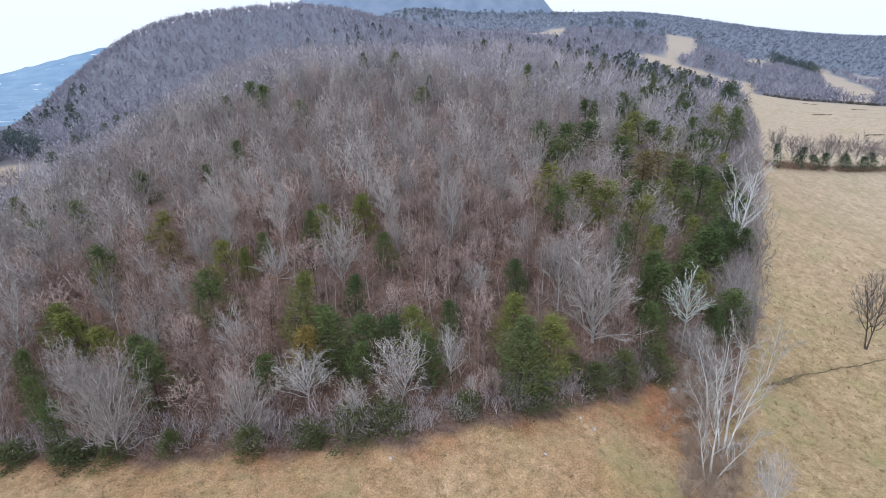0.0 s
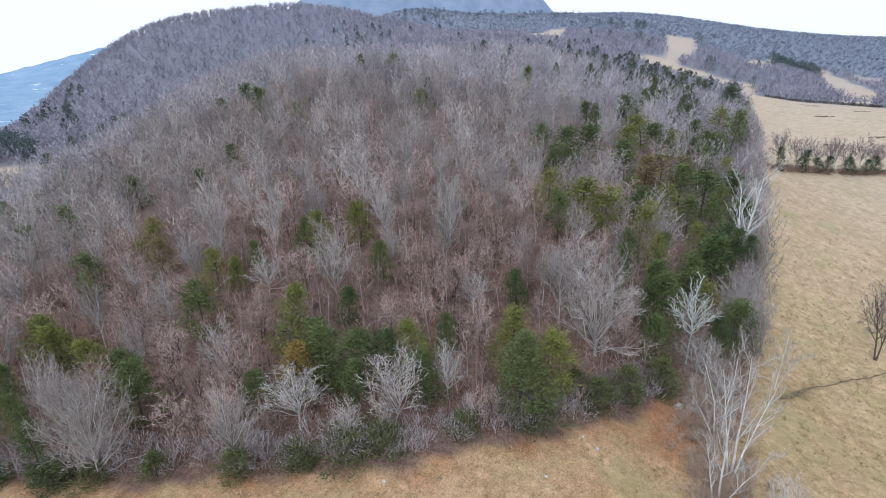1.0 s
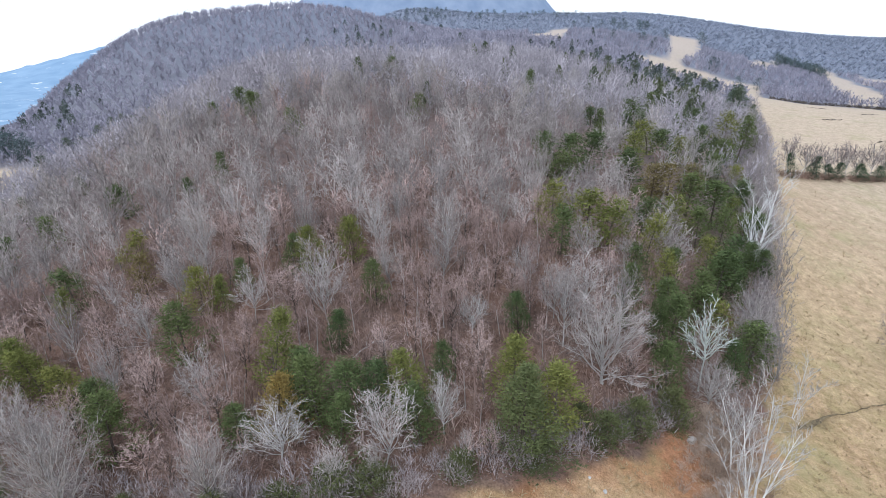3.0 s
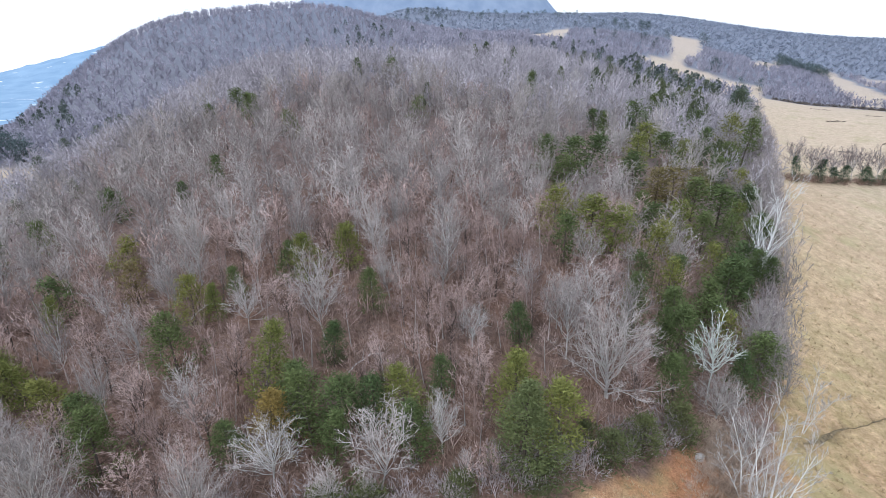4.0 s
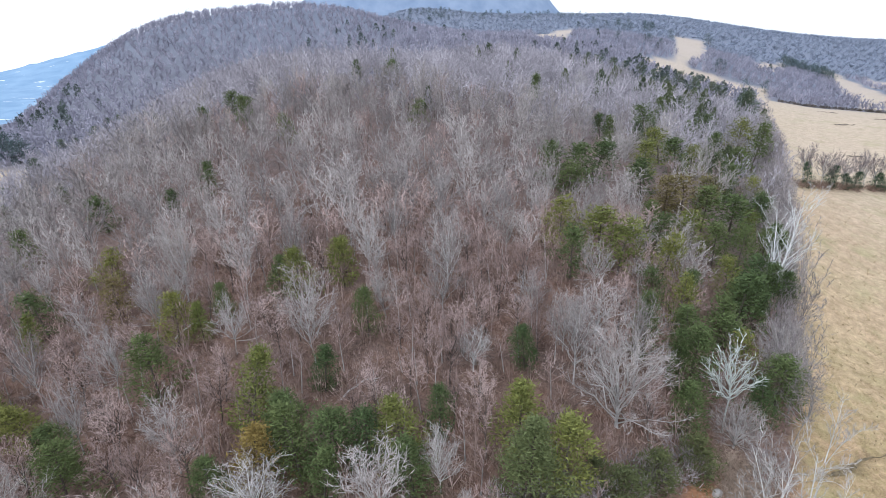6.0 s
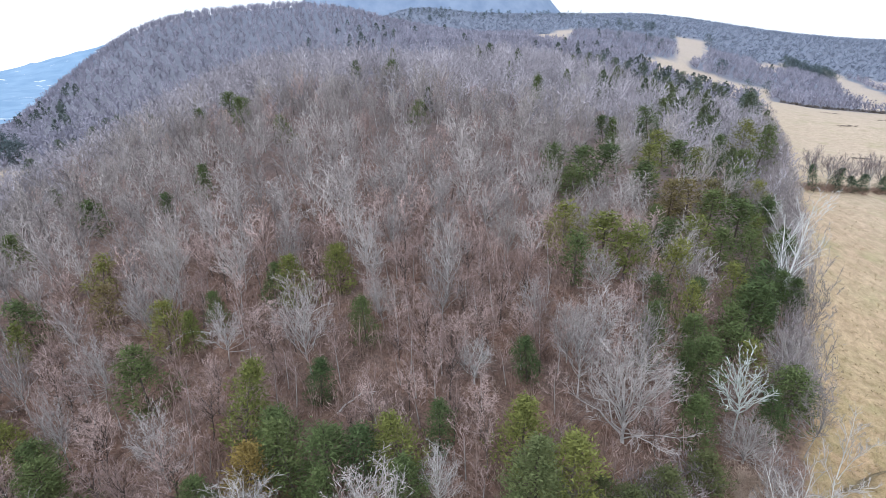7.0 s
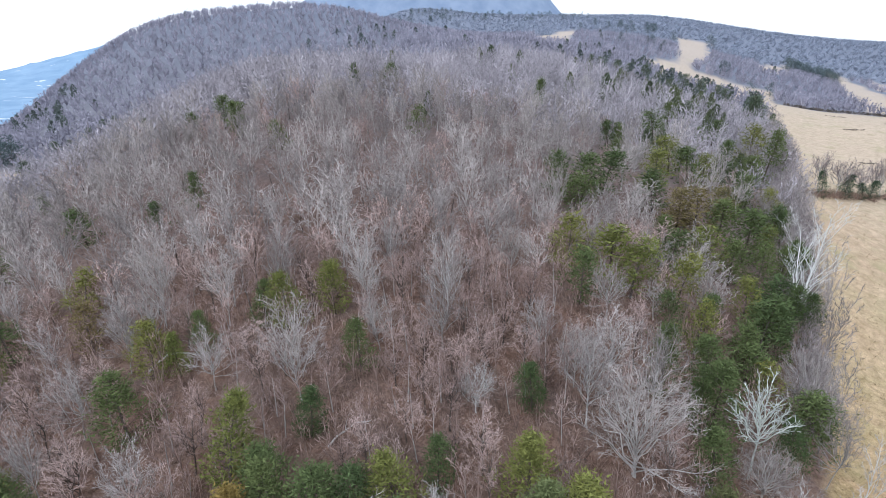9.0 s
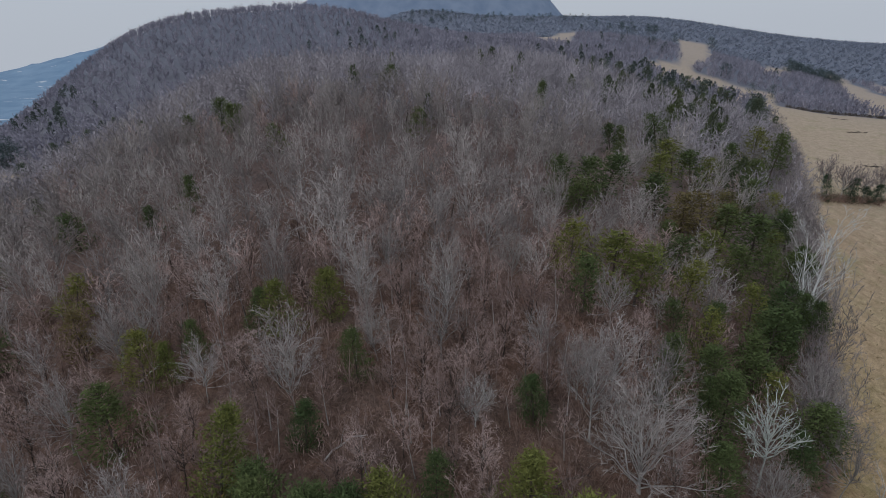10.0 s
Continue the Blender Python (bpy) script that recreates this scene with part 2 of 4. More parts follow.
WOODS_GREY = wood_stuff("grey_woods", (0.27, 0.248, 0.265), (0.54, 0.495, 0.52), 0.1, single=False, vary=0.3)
# haze over the farther woods is mixed into these two twig colours
WOODS_FAR_HAZED = wood_stuff("haze_tinted_woods", (0.262, 0.252, 0.302), (0.415, 0.39, 0.447), 0.06, single=False, vary=0.08)
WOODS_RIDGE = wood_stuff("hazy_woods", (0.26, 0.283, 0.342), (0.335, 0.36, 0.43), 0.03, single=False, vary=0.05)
# distant evergreens carry their haze in the colour too
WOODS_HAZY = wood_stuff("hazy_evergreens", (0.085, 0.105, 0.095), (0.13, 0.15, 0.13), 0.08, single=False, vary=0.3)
WOODS_GREEN = wood_stuff("evergreen_woods", (0.1, 0.124, 0.074), (0.158, 0.175, 0.094), 0.08, single=False, vary=0.45)
BRUSH = wood_stuff("brush_twigs", (0.19, 0.125, 0.092), (0.35, 0.252, 0.2), 0.3, single=False)
BRUSH_DARK = wood_stuff("dark_brush_twigs", (0.10, 0.085, 0.07), (0.20, 0.17, 0.15), 0.3, single=False)
BRUSH_PINK = wood_stuff("young_twigs", (0.21, 0.142, 0.116), (0.44, 0.325, 0.282), 0.3, single=False)
BRUSH_BROWN = wood_stuff("brown_brush_twigs", (0.31, 0.225, 0.165), (0.54, 0.425, 0.335), 0.3, single=False)
BRUSH_MAUVE = wood_stuff("mauve_brush_twigs", (0.25, 0.215, 0.215), (0.41, 0.36, 0.355), 0.3, single=False)
STRAW = wood_stuff("dry_grass", (0.36, 0.27, 0.16), (0.54, 0.44, 0.28), 0.5, single=False, vary=0.3)
STONE = wood_stuff("pale_stone", (0.40, 0.38, 0.36), (0.5, 0.48, 0.46), 3.0)


# ---- mesh helpers ----
def mesh_of(name, verts, faces, mat, values=None, smooth=False):
    me = bpy.data.meshes.new(name)
    v = np.asarray(verts, np.float32)
    f = np.asarray(faces, np.int32)
    k = f.shape[1]
    me.vertices.add(len(v))
    me.vertices.foreach_set("co", v.ravel())
    me.loops.add(f.size)
    me.loops.foreach_set("vertex_index", f.ravel())
    me.polygons.add(len(f))
    me.polygons.foreach_set("loop_start", np.arange(0, f.size, k, dtype=np.int32))
    if smooth:
        me.polygons.foreach_set("use_smooth", np.ones(len(f), bool))
    me.materials.append(mat)
    for key, val in (values or {}).items():
        me.attributes.new(key, "FLOAT", "POINT").data.foreach_set("value", np.asarray(val, np.float32))
    me.update()
    me.validate()
    return me


class Shape:
    """Gathers limbs and slivers as triangles."""

    def __init__(self):
        self.v, self.f = [], []

    def tube(self, pts, radii, sides):
        start = len(self.v)
        for i, p in enumerate(pts):
            way = (pts[min(i + 1, len(pts) - 1)] - pts[max(i - 1, 0)]).normalized()
            a = way.orthogonal().normalized()
            b = way.cross(a)
            for s in range(sides):
                u = math.tau * s / sides
                self.v.append(p + (a * math.cos(u) + b * math.sin(u)) * radii[i])
        for i in range(len(pts) - 1):
            for s in range(sides):
                a0, a1 = start + i * sides + s, start + i * sides + (s + 1) % sides
                self.f += [(a0, a1, a1 + sides), (a0, a1 + sides, a0 + sides)]

    def sliver(self, p, q, width, rng):
        side = (q - p).cross(Vector((rng.gauss(0, 1), rng.gauss(0, 1), rng.gauss(0, 1)))).normalized() * width / 2
        k = len(self.v)
        self.v += [p - side, p + side, q]
        self.f.append((k, k + 1, k + 2))

    def mesh(self, name, mat, **kw):
        return mesh_of(name, [tuple(v) for v in self.v], self.f, mat, **kw)


def spun(way, angle, turn):
    """way, bent off by angle, at the turn round it (radians)."""
    a = way.orthogonal().normalized()
    b = way.cross(a)
    return (way * math.cos(angle) + (a * math.cos(turn) + b * math.sin(turn)) * math.sin(angle)).normalized()


def grown(p, way, length, pieces, bend, lift, rng):
    pts = [p]
    for _ in range(pieces):
        way = (way + Vector((rng.gauss(0, bend), rng.gauss(0, bend), rng.gauss(0, bend) + lift))).normalized()
        p = p + way * length / pieces
        pts.append(p)
    return pts, way


def along(pts, s):
    k = min(int(s * (len(pts) - 1)), len(pts) - 2)
    return pts[k].lerp(pts[k + 1], s * (len(pts) - 1) - k), (pts[k + 1] - pts[k]).normalized()


def bare_tree(seed, tall, broad, limbs=16, subs=7, ends=4, twigs=2, fork=0.22, wide=0.055, stems=1, flare=0.62, sag=0.05, top=0.5, splay=1.0, stout=1.0, slight=False, apart=None):
    """Trunk with limbs, and the crown of branches and twigs that fan up and out from them, as two shapes; broad is the crown's width."""
    rng = random.Random(seed)
    trunk, crown = Shape(), Shape()
    r0 = tall * 0.0085 * stout / (1 + 0.3 * (stems - 1))

    def shift(k):
        return Vector((rng.gauss(0, k), rng.gauss(0, k), rng.gauss(0, k)))

    lobes = [(rng.uniform(0, 6.28), rng.uniform(0.0, 0.3)) for _ in range(4)]
    for stem in range(stems):
        ring = stem * 6.283 / stems + seed
        off = Vector((math.cos(ring), math.sin(ring), 0)) * broad * 0.22 * splay * (stems > 1) * rng.uniform(0.6, 1.2)
        lean = (Vector((rng.gauss(0, 0.05), rng.gauss(0, 0.05), 1)) + off / tall * 1.3).normalized()
        pts, _ = grown(Vector((0, 0, -0.35)) + off * 0.1, lean, tall * top, 7, 0.045, 0.02, rng)
        trunk.tube(pts[::7] if slight else pts, [r0 * (1.35 if i == 0 else 1 - 0.11 * i) for i in ((0, 6) if slight else range(8))], 3 if slight else 5)
        n1 = max(5, round(limbs / stems))
        for i in range(n1):
            u = (i + rng.uniform(0.1, 0.9)) / n1
            p, w = along(pts, min(0.98, (fork + (top - fork) * u * 0.95) / top))
            turn = i * 2.4 + rng.uniform(-0.5, 0.5)
            full = 0.86 + sum(k * max(0, math.cos(turn - a)) ** 3 for a, k in lobes) * 0.6
            out = math.sqrt(1 - u * 0.95) * rng.uniform(0.72, 1.0) * min(full, 1.08)
            rise = tall * (1 - flare * out * out) * rng.uniform(0.84, 1.0)
            tip = off * 0.8 + Vector((math.cos(turn), math.sin(turn), 0)) * out * broad * 0.46
            tip.z = max(rise, p.z + 0.06 * tall)
            reach = (tip - p).length
            limb = [p] + [p.lerp(tip, a) + shift(0.035) * reach - Vector((0, 0, sag * reach * 4 * a * (1 - a))) for a in (0.25, 0.5, 0.75)] + [tip]
            r1 = max(r0 * (0.5 - 0.2 * u), wide * 0.75)
            if slight:
                crown.sliver(p, tip, wide * 0.8, rng)
            else:
                bough = trunk if apart is None else Shape()
                if apart is not None:
                    apart.append(bough)
                bough.tube(limb, [r1, r1 * 0.8, r1 * 0.6, r1 * 0.42, r1 * 0.15], 3)
            for j in range(subs):
                a = 0.2 + 0.8 * ((j + rng.random()) / subs) ** 0.85
                p2, w2 = along(limb, min(a, 0.99))
                ln = reach * rng.uniform(0.2, 0.36) * (1.25 - 0.55 * a)
                w3 = (spun(w2, rng.uniform(0.3, 0.85), rng.uniform(0, 6.28)) + Vector((tip.x, tip.y, 0)).normalized() * 0.12 + Vector((0, 0, 0.1 if slight and wide > 0.2 else 0.18))).normalized()
                q2 = p2 + w3 * ln
                crown.sliver(p2, q2, wide, rng)
                for k in range(ends):
                    p3 = p2.lerp(q2, 0.2 + 0.8 * (k + rng.random()) / ends)
                    w4 = (spun(w3, rng.uniform(0.35, 1.0), rng.uniform(0, 6.28)) + Vector((0, 0, 0.12))).normalized()
                    l3 = ln * rng.uniform(0.32, 0.6)
                    crown.sliver(p3, p3 + w4 * l3, wide * 0.7, rng)
                    for _ in range(twigs):
                        p4 = p3 + w4 * l3 * rng.uniform(0.15, 0.95)
                        crown.sliver(p4, p4 + spun(w4, rng.uniform(0.35, 1.0), rng.uniform(0, 6.28)) * l3 * rng.uniform(0.45, 0.8), wide * 0.56, rng)
    return trunk, crown


def evergreen(seed, tall, broad, clear=0.2, sprays=190, leaf=0.185, blunt=0.55, each=15):
    """A cedar or pine: a stem, and a crown of needle sprays in uneven clumps."""
    rng = random.Random(seed)
    trunk, crown = Shape(), Shape()
    pts, _ = grown(Vector((0, 0, -0.35)), Vector((rng.gauss(0, 0.04), rng.gauss(0, 0.04), 1)), tall * 0.98, 6, 0.03, 0.02, rng)
    trunk.tube(pts, [tall * 0.013 * (1 - 0.145 * i) for i in range(7)], 5)
    lobes = [(rng.uniform(0, 6.28), rng.uniform(0.05, 0.9), rng.uniform(0.15, 0.4)) for _ in range(11)]
    for i in range(sprays):
        u = rng.random() ** 0.8
        z = tall * (clear + (1 - clear) * u)
        turn = rng.uniform(0, 6.28)
        full = min(1.0, 0.35 + u * 3.2) * (1 - u) ** blunt
        full *= 0.82 + sum(k * math.exp(-((u - lu) / 0.09) ** 2) * max(0, math.cos(turn - a)) ** 2 * 1.6 for a, lu, k in lobes)
        r = broad * 0.5 * full * (0.25 + 0.75 * rng.random() ** 0.4)
        c, _ = along(pts, min(0.985, z / (tall * 0.98)))
        out = Vector((math.cos(turn), math.sin(turn), 0))
        c = c + out * r
        if i % 7 == 0:
            stem, _ = along(pts, min(0.97, max(0.05, z / tall - 0.04)))
            trunk.tube([stem, stem.lerp(c, 0.6) + Vector((0, 0, -0.05)), c], [0.03, 0.02, 0.01], 3)
        for _ in range(each):
            p = c + Vector((rng.gauss(0, leaf * 1.4), rng.gauss(0, leaf * 1.4), rng.gauss(0, leaf * 1.2)))
            w = (out * 0.6 + Vector((rng.gauss(0, 0.5), rng.gauss(0, 0.5), rng.gauss(0.55, 0.5)))).normalized()
            crown.sliver(p - w * leaf * 0.5, p + w * leaf * rng.uniform(0.6, 1.3), leaf * rng.uniform(0.3, 0.6), rng)
    return trunk, crown


def placed(x, y, sink=0.0):
    return float(lay(x, y)) - sink


class Kind:
    """One build of a tree, of which any number can be planted."""

    def __init__(self, name, category, shapes, bark, leaf, tall, broad, boughs=()):
        self.name, self.category, self.tall, self.broad = name, category, tall, broad
        self.trunk = shapes[0].mesh("trunk", bark)
        self.crown = shapes[1].mesh("crown", leaf)
        self.boughs = [b.mesh("limb", bark) for b in boughs]

    def plant(self, x, y, tall, broad, label, group, turn=0.0, lean=(0, 0)):
        top = tagged(new(self.name), label, self.category, group)
        w, h = broad / self.broad, tall / self.tall
        top.matrix_world = pose(x, y, placed(x, y), lean[0], lean[1], turn) @ Matrix.Diagonal((w, w, h, 1))
        for key, me in (("trunk", self.trunk), ("crown", self.crown)):
            part = new(key, me)
            part.parent = top
            for bough in self.boughs if key == "trunk" else ():
                new("limb", bough).parent = part
        return top


def limbed(name, seed, tall, broad, bark, leaf, **kw):
    """A tree whose limbs show singly: each is a part of its trunk."""
    boughs = []
    return Kind(name, "tree", bare_tree(seed, tall, broad, apart=boughs, **kw), bark, leaf, tall, broad, boughs)


# ---- the ground: one sheet to the horizon ----
def build_ground():
    az = np.concatenate([np.arange(-54, 54.01, 0.6), np.arange(58, 305, 4.0)])
    rad = np.concatenate([[0.5, 2, 4, 6], 8 * 1.015 ** np.arange(200), 8 * 1.015 ** 199 * 1.036 ** np.arange(1, 96)])
    a, r = np.meshgrid(np.radians(az), rad)
    x, y = r * np.sin(a), r * np.cos(a)
    m = meadow(x, y)
    grass = np.clip(0.5 + m / np.maximum(1.2, r * 0.005), 0, 1)
    earth = ditch_depth(x, y)
    z = lay(x, y) - 0.12 * earth + 0.10 * ripple(x, y, 1.7) * (r < 200) + 0.05 * ripple(x, y, 0.7, 3) * (r < 90)
    z = np.where(r > 1500, z - (r - 1500) * 0.012, z)
    sedge = 0.95 * np.exp(-((x - 21) / 5) ** 2 - ((y - 45) / 7) ** 2) + np.exp(-np.maximum(m - 0.3, 0) / 2.6) * (0.55 + 0.45 * ripple(x, y, 2.3, 5)) * (r < 75) * (x < 34)
    rusty = np.clip(1.2 - m / 22, 0.35, 1) * (0.34 + 0.2 * ripple(x, y, 5.0, 2)) * (r < 75) * np.clip((33 - x) / 8, 0, 1) * (m > 0)
    sedge = np.maximum(sedge, rusty)
    n, k = len(az), len(rad)
    i, j = np.meshgrid(np.arange(n), np.arange(k - 1))
    q = np.stack([j * n + i, j * n + (i + 1) % n, (j + 1) * n + (i + 1) % n, (j + 1) * n + i], -1).reshape(-1, 4)[:, ::-1]
    # distance alone drives the greying and the painted haze
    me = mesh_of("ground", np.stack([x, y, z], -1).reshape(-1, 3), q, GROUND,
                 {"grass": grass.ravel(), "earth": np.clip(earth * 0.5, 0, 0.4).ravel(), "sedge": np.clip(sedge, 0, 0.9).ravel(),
                  "fade": np.clip((r - 75) / 130, 0, 0.95).ravel(), "haze": np.clip((r - 280) / 350, 0, 1).ravel()}, smooth=True)
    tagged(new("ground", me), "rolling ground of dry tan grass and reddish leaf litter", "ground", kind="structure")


build_ground()


# ---- distant mountains, with blue haze painted into their colour ----
def build_far(name, label, peaks, dark, light, apron=0, fields=False):
    m, n, l, b = material(name, 1.0)
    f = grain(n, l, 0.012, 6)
    # the haze is in these two colours; nothing fogs the air
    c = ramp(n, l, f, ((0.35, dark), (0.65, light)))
    if fields:
        pos = n.new("ShaderNodeNewGeometry")
        long = n.new("ShaderNodeMapping")
        long.inputs["Rotation"].default_value = (0, 0, radians(-36))
        long.inputs["Scale"].default_value = (0.011, 0.045, 0.011)
        strips = n.new("ShaderNodeTexNoise")
        strips.inputs["Scale"].default_value, strips.inputs["Detail"].default_value = 1.0, 3.5
        l.new(pos.outputs["Position"], long.inputs["Vector"])
        l.new(long.outputs[0], strips.inputs["Vector"])
        c = mix(n, l, ramp(n, l, strips.outputs["Fac"], ((0.665, (0, 0, 0)), (0.685, (0.85, 0.85, 0.85)))), c, (0.72, 0.74, 0.76))
    l.new(c, b.inputs["Base Color"])
    ob = None
    x0, x1 = min(p[0] - 3 * p[2] for p in peaks), max(p[0] + 3 * p[2] for p in peaks)
    y0, y1 = min(p[1] - 2.6 * p[3] for p in peaks) - apron, max(p[1] + 2.6 * p[3] for p in peaks)
    xs, ys = np.meshgrid(np.linspace(x0, x1, 150), np.linspace(y0, y1, 70))
    z = -60 + sum(h * np.exp(-((xs - px) / sx) ** 2 / 2 - ((ys - py) / sy) ** 2 / 2) for px, py, sx, sy, h in peaks)
    z = z + 5 * ripple(xs, ys, 60.0) + 2.5 * ripple(xs, ys, 17.0, 2)
    i, j = np.meshgrid(np.arange(149), np.arange(69))
    q = np.stack([j * 150 + i, j * 150 + i + 1, (j + 1) * 150 + i + 1, (j + 1) * 150 + i], -1).reshape(-1, 4)
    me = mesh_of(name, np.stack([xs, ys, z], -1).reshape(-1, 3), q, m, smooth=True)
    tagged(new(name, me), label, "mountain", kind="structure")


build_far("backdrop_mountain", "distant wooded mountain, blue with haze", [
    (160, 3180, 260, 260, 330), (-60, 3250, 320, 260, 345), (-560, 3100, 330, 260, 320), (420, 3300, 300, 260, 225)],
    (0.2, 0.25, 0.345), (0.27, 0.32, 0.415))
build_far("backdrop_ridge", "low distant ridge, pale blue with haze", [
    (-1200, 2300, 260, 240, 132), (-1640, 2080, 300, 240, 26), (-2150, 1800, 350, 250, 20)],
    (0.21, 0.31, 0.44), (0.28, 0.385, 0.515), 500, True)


# ---- woods beyond the near slope, too many to count ----
def scatter(r0, r1, cell, spread, seed, keep=1.0, loose=1.0):
    rng = np.random.default_rng(seed)
    k = int(r1 / cell) + 1
    i, j = np.meshgrid(np.arange(-k, k + 1), np.arange(-k, k + 1))
    x = (i + 0.5 * (j % 2) + 0.5 + (rng.random(i.shape) - 0.5) * loose) * cell
    y = (j + 0.5 + (rng.random(i.shape) - 0.5) * loose) * cell * (0.9 if loose < 1 else 1)
    d, az = np.hypot(x, y), np.degrees(np.arctan2(x, y))
    ok = (d >= r0) & (d < r1) & (np.abs(az) < spread) & (meadow(x, y) < -1.5) & (rng.random(i.shape) < keep)
    return x[ok], y[ok], rng


def slight_tree(seed, tall, broad, **kw):
    """A bare tree seen far off: stem, limbs and branch ends in one light build."""
    stem, crown = bare_tree(seed, tall, broad, slight=True, **kw)
    return np.array([tuple(v) for v in stem.v + crown.v]), np.array(stem.f + [tuple(k + len(stem.v) for k in f) for f in crown.f])


def tuft(seed, tall, broad, blades, wide, low=0.25, ever=False, long=1.0, limbs=0, deep=0.35):
    """A tree seen far off: a stem, limbs and a crown of branch ends."""
    rng = random.Random(seed)
    s = Shape()
    s.sliver(Vector((0, 0, -0.4)), Vector((rng.gauss(0, 0.3), rng.gauss(0, 0.3), tall * 0.85)), wide * 1.3, rng)
    for i in range(limbs):
        turn, v = i * 2.4 + rng.uniform(-0.4, 0.4), rng.uniform(0.3, 1)
        s.sliver(Vector((0, 0, tall * rng.uniform(0.15, 0.4))), Vector((math.cos(turn) * v * broad * 0.46, math.sin(turn) * v * broad * 0.46, tall * (1 - 0.5 * v * v))), wide * 1.4, rng)
    for i in range(blades):
        u, turn = rng.random(), rng.uniform(0, 6.28)
        if ever:
            r = broad * 0.5 * (1 - u) ** 0.6 * rng.uniform(0.3, 1)
            p = Vector((math.cos(turn) * r, math.sin(turn) * r, tall * (0.15 + 0.8 * u)))
            q = p + Vector((math.cos(turn) * 0.5, math.sin(turn) * 0.5, 0.6)) * broad * rng.uniform(0.1, 0.26)
            s.sliver(p, q, wide * rng.uniform(1.2, 2.4), rng)
        else:
            v, lift = math.sqrt(rng.random()), rng.uniform(0.25 if deep < 0.6 else 0.03, 1.0) ** deep
            c = Vector((math.cos(turn) * v * broad * 0.48, math.sin(turn) * v * broad * 0.48, tall * (1 - 0.52 * v * v) * lift))
            w = (c - Vector((0, 0, tall * low))).normalized() + Vector((rng.gauss(0, 0.34), rng.gauss(0, 0.34), rng.gauss(0, 0.34)))
            s.sliver(c - w * broad * long * rng.uniform(0.1, 0.18), c + w * broad * long * rng.uniform(0.06, 0.12), wide * rng.uniform(0.6, 1.3), rng)
    return np.array([tuple(v) for v in s.v]), np.array(s.f)


def mass(name, label, category, x, y, rng, kinds, mat, sizes, kind="stuff"):
    """Many trees or tufts as one mesh, with a shade for each."""
    vs, fs, sh, at = [], [], [], 0
    z, pick, turn = lay(x, y), rng.integers(0, len(kinds), len(x)), rng.random(len(x)) * 6.283
    size, squat, shade = rng.uniform(*sizes, len(x)), rng.uniform(0.85, 1.2, len(x)), np.clip(rng.normal(0.5, 0.26, len(x)), 0, 1)
    for k, (v, f) in enumerate(kinds):
        w = np.nonzero(pick == k)[0]
        if not len(w):
            continue
        c, s = np.cos(turn[w])[:, None], np.sin(turn[w])[:, None]
        g = (size * squat)[w][:, None]
        u = np.stack([v[:, 0] * c - v[:, 1] * s, v[:, 0] * s + v[:, 1] * c, v[:, 2] + 0 * c], -1)
        vs.append((u * np.stack([g, g, size[w][:, None]], -1) + np.stack([x[w], y[w], z[w]], -1)[:, None]).reshape(-1, 3))
        fs.append((f[None] + (np.arange(len(w)) * len(v))[:, None, None]).reshape(-1, 3) + at)
        sh.append(np.repeat(shade[w], len(v)))
        at += len(w) * len(v)
    me = mesh_of(name, np.concatenate(vs), np.concatenate(fs), mat, {"shade": np.concatenate(sh)})
    return tagged(new(name, me), label, category, kind=kind)


def evergreen_share(x, y):
    """How likely a tree beyond the near slope is an evergreen."""
    az, d = np.degrees(np.arctan2(x, y)), np.hypot(x, y)
    east = np.exp(-((az - 24.5) / 7.5) ** 2) * (d < 330) * 0.26
    crest = np.exp(-((az - 19) / 6) ** 2) * np.exp(-((d - 330) / 90) ** 2) * 0.32
    west = np.exp(-((az + 34) / 3.5) ** 2) * np.exp(-((d - 440) / 60) ** 2) * 0.22
    saddle = np.exp(-((az + 7) / 3) ** 2) * np.exp(-((d - 520) / 40) ** 2) * 0.25
    return np.where(d > 390, 0.003, 0.012) + east + crest + west + saddle


def clear_view(x, y, part, margin):
    """Which places do not stand right before one of the cedars."""
    clear = np.ones(len(x), bool)
    for a, b, wide, far in SEEN:
        clear &= (np.abs(x * b - y * a) > (part * wide + margin) * far) | (np.abs((x * a + y * b) / far - far + 3.5) > 5)
    return clear


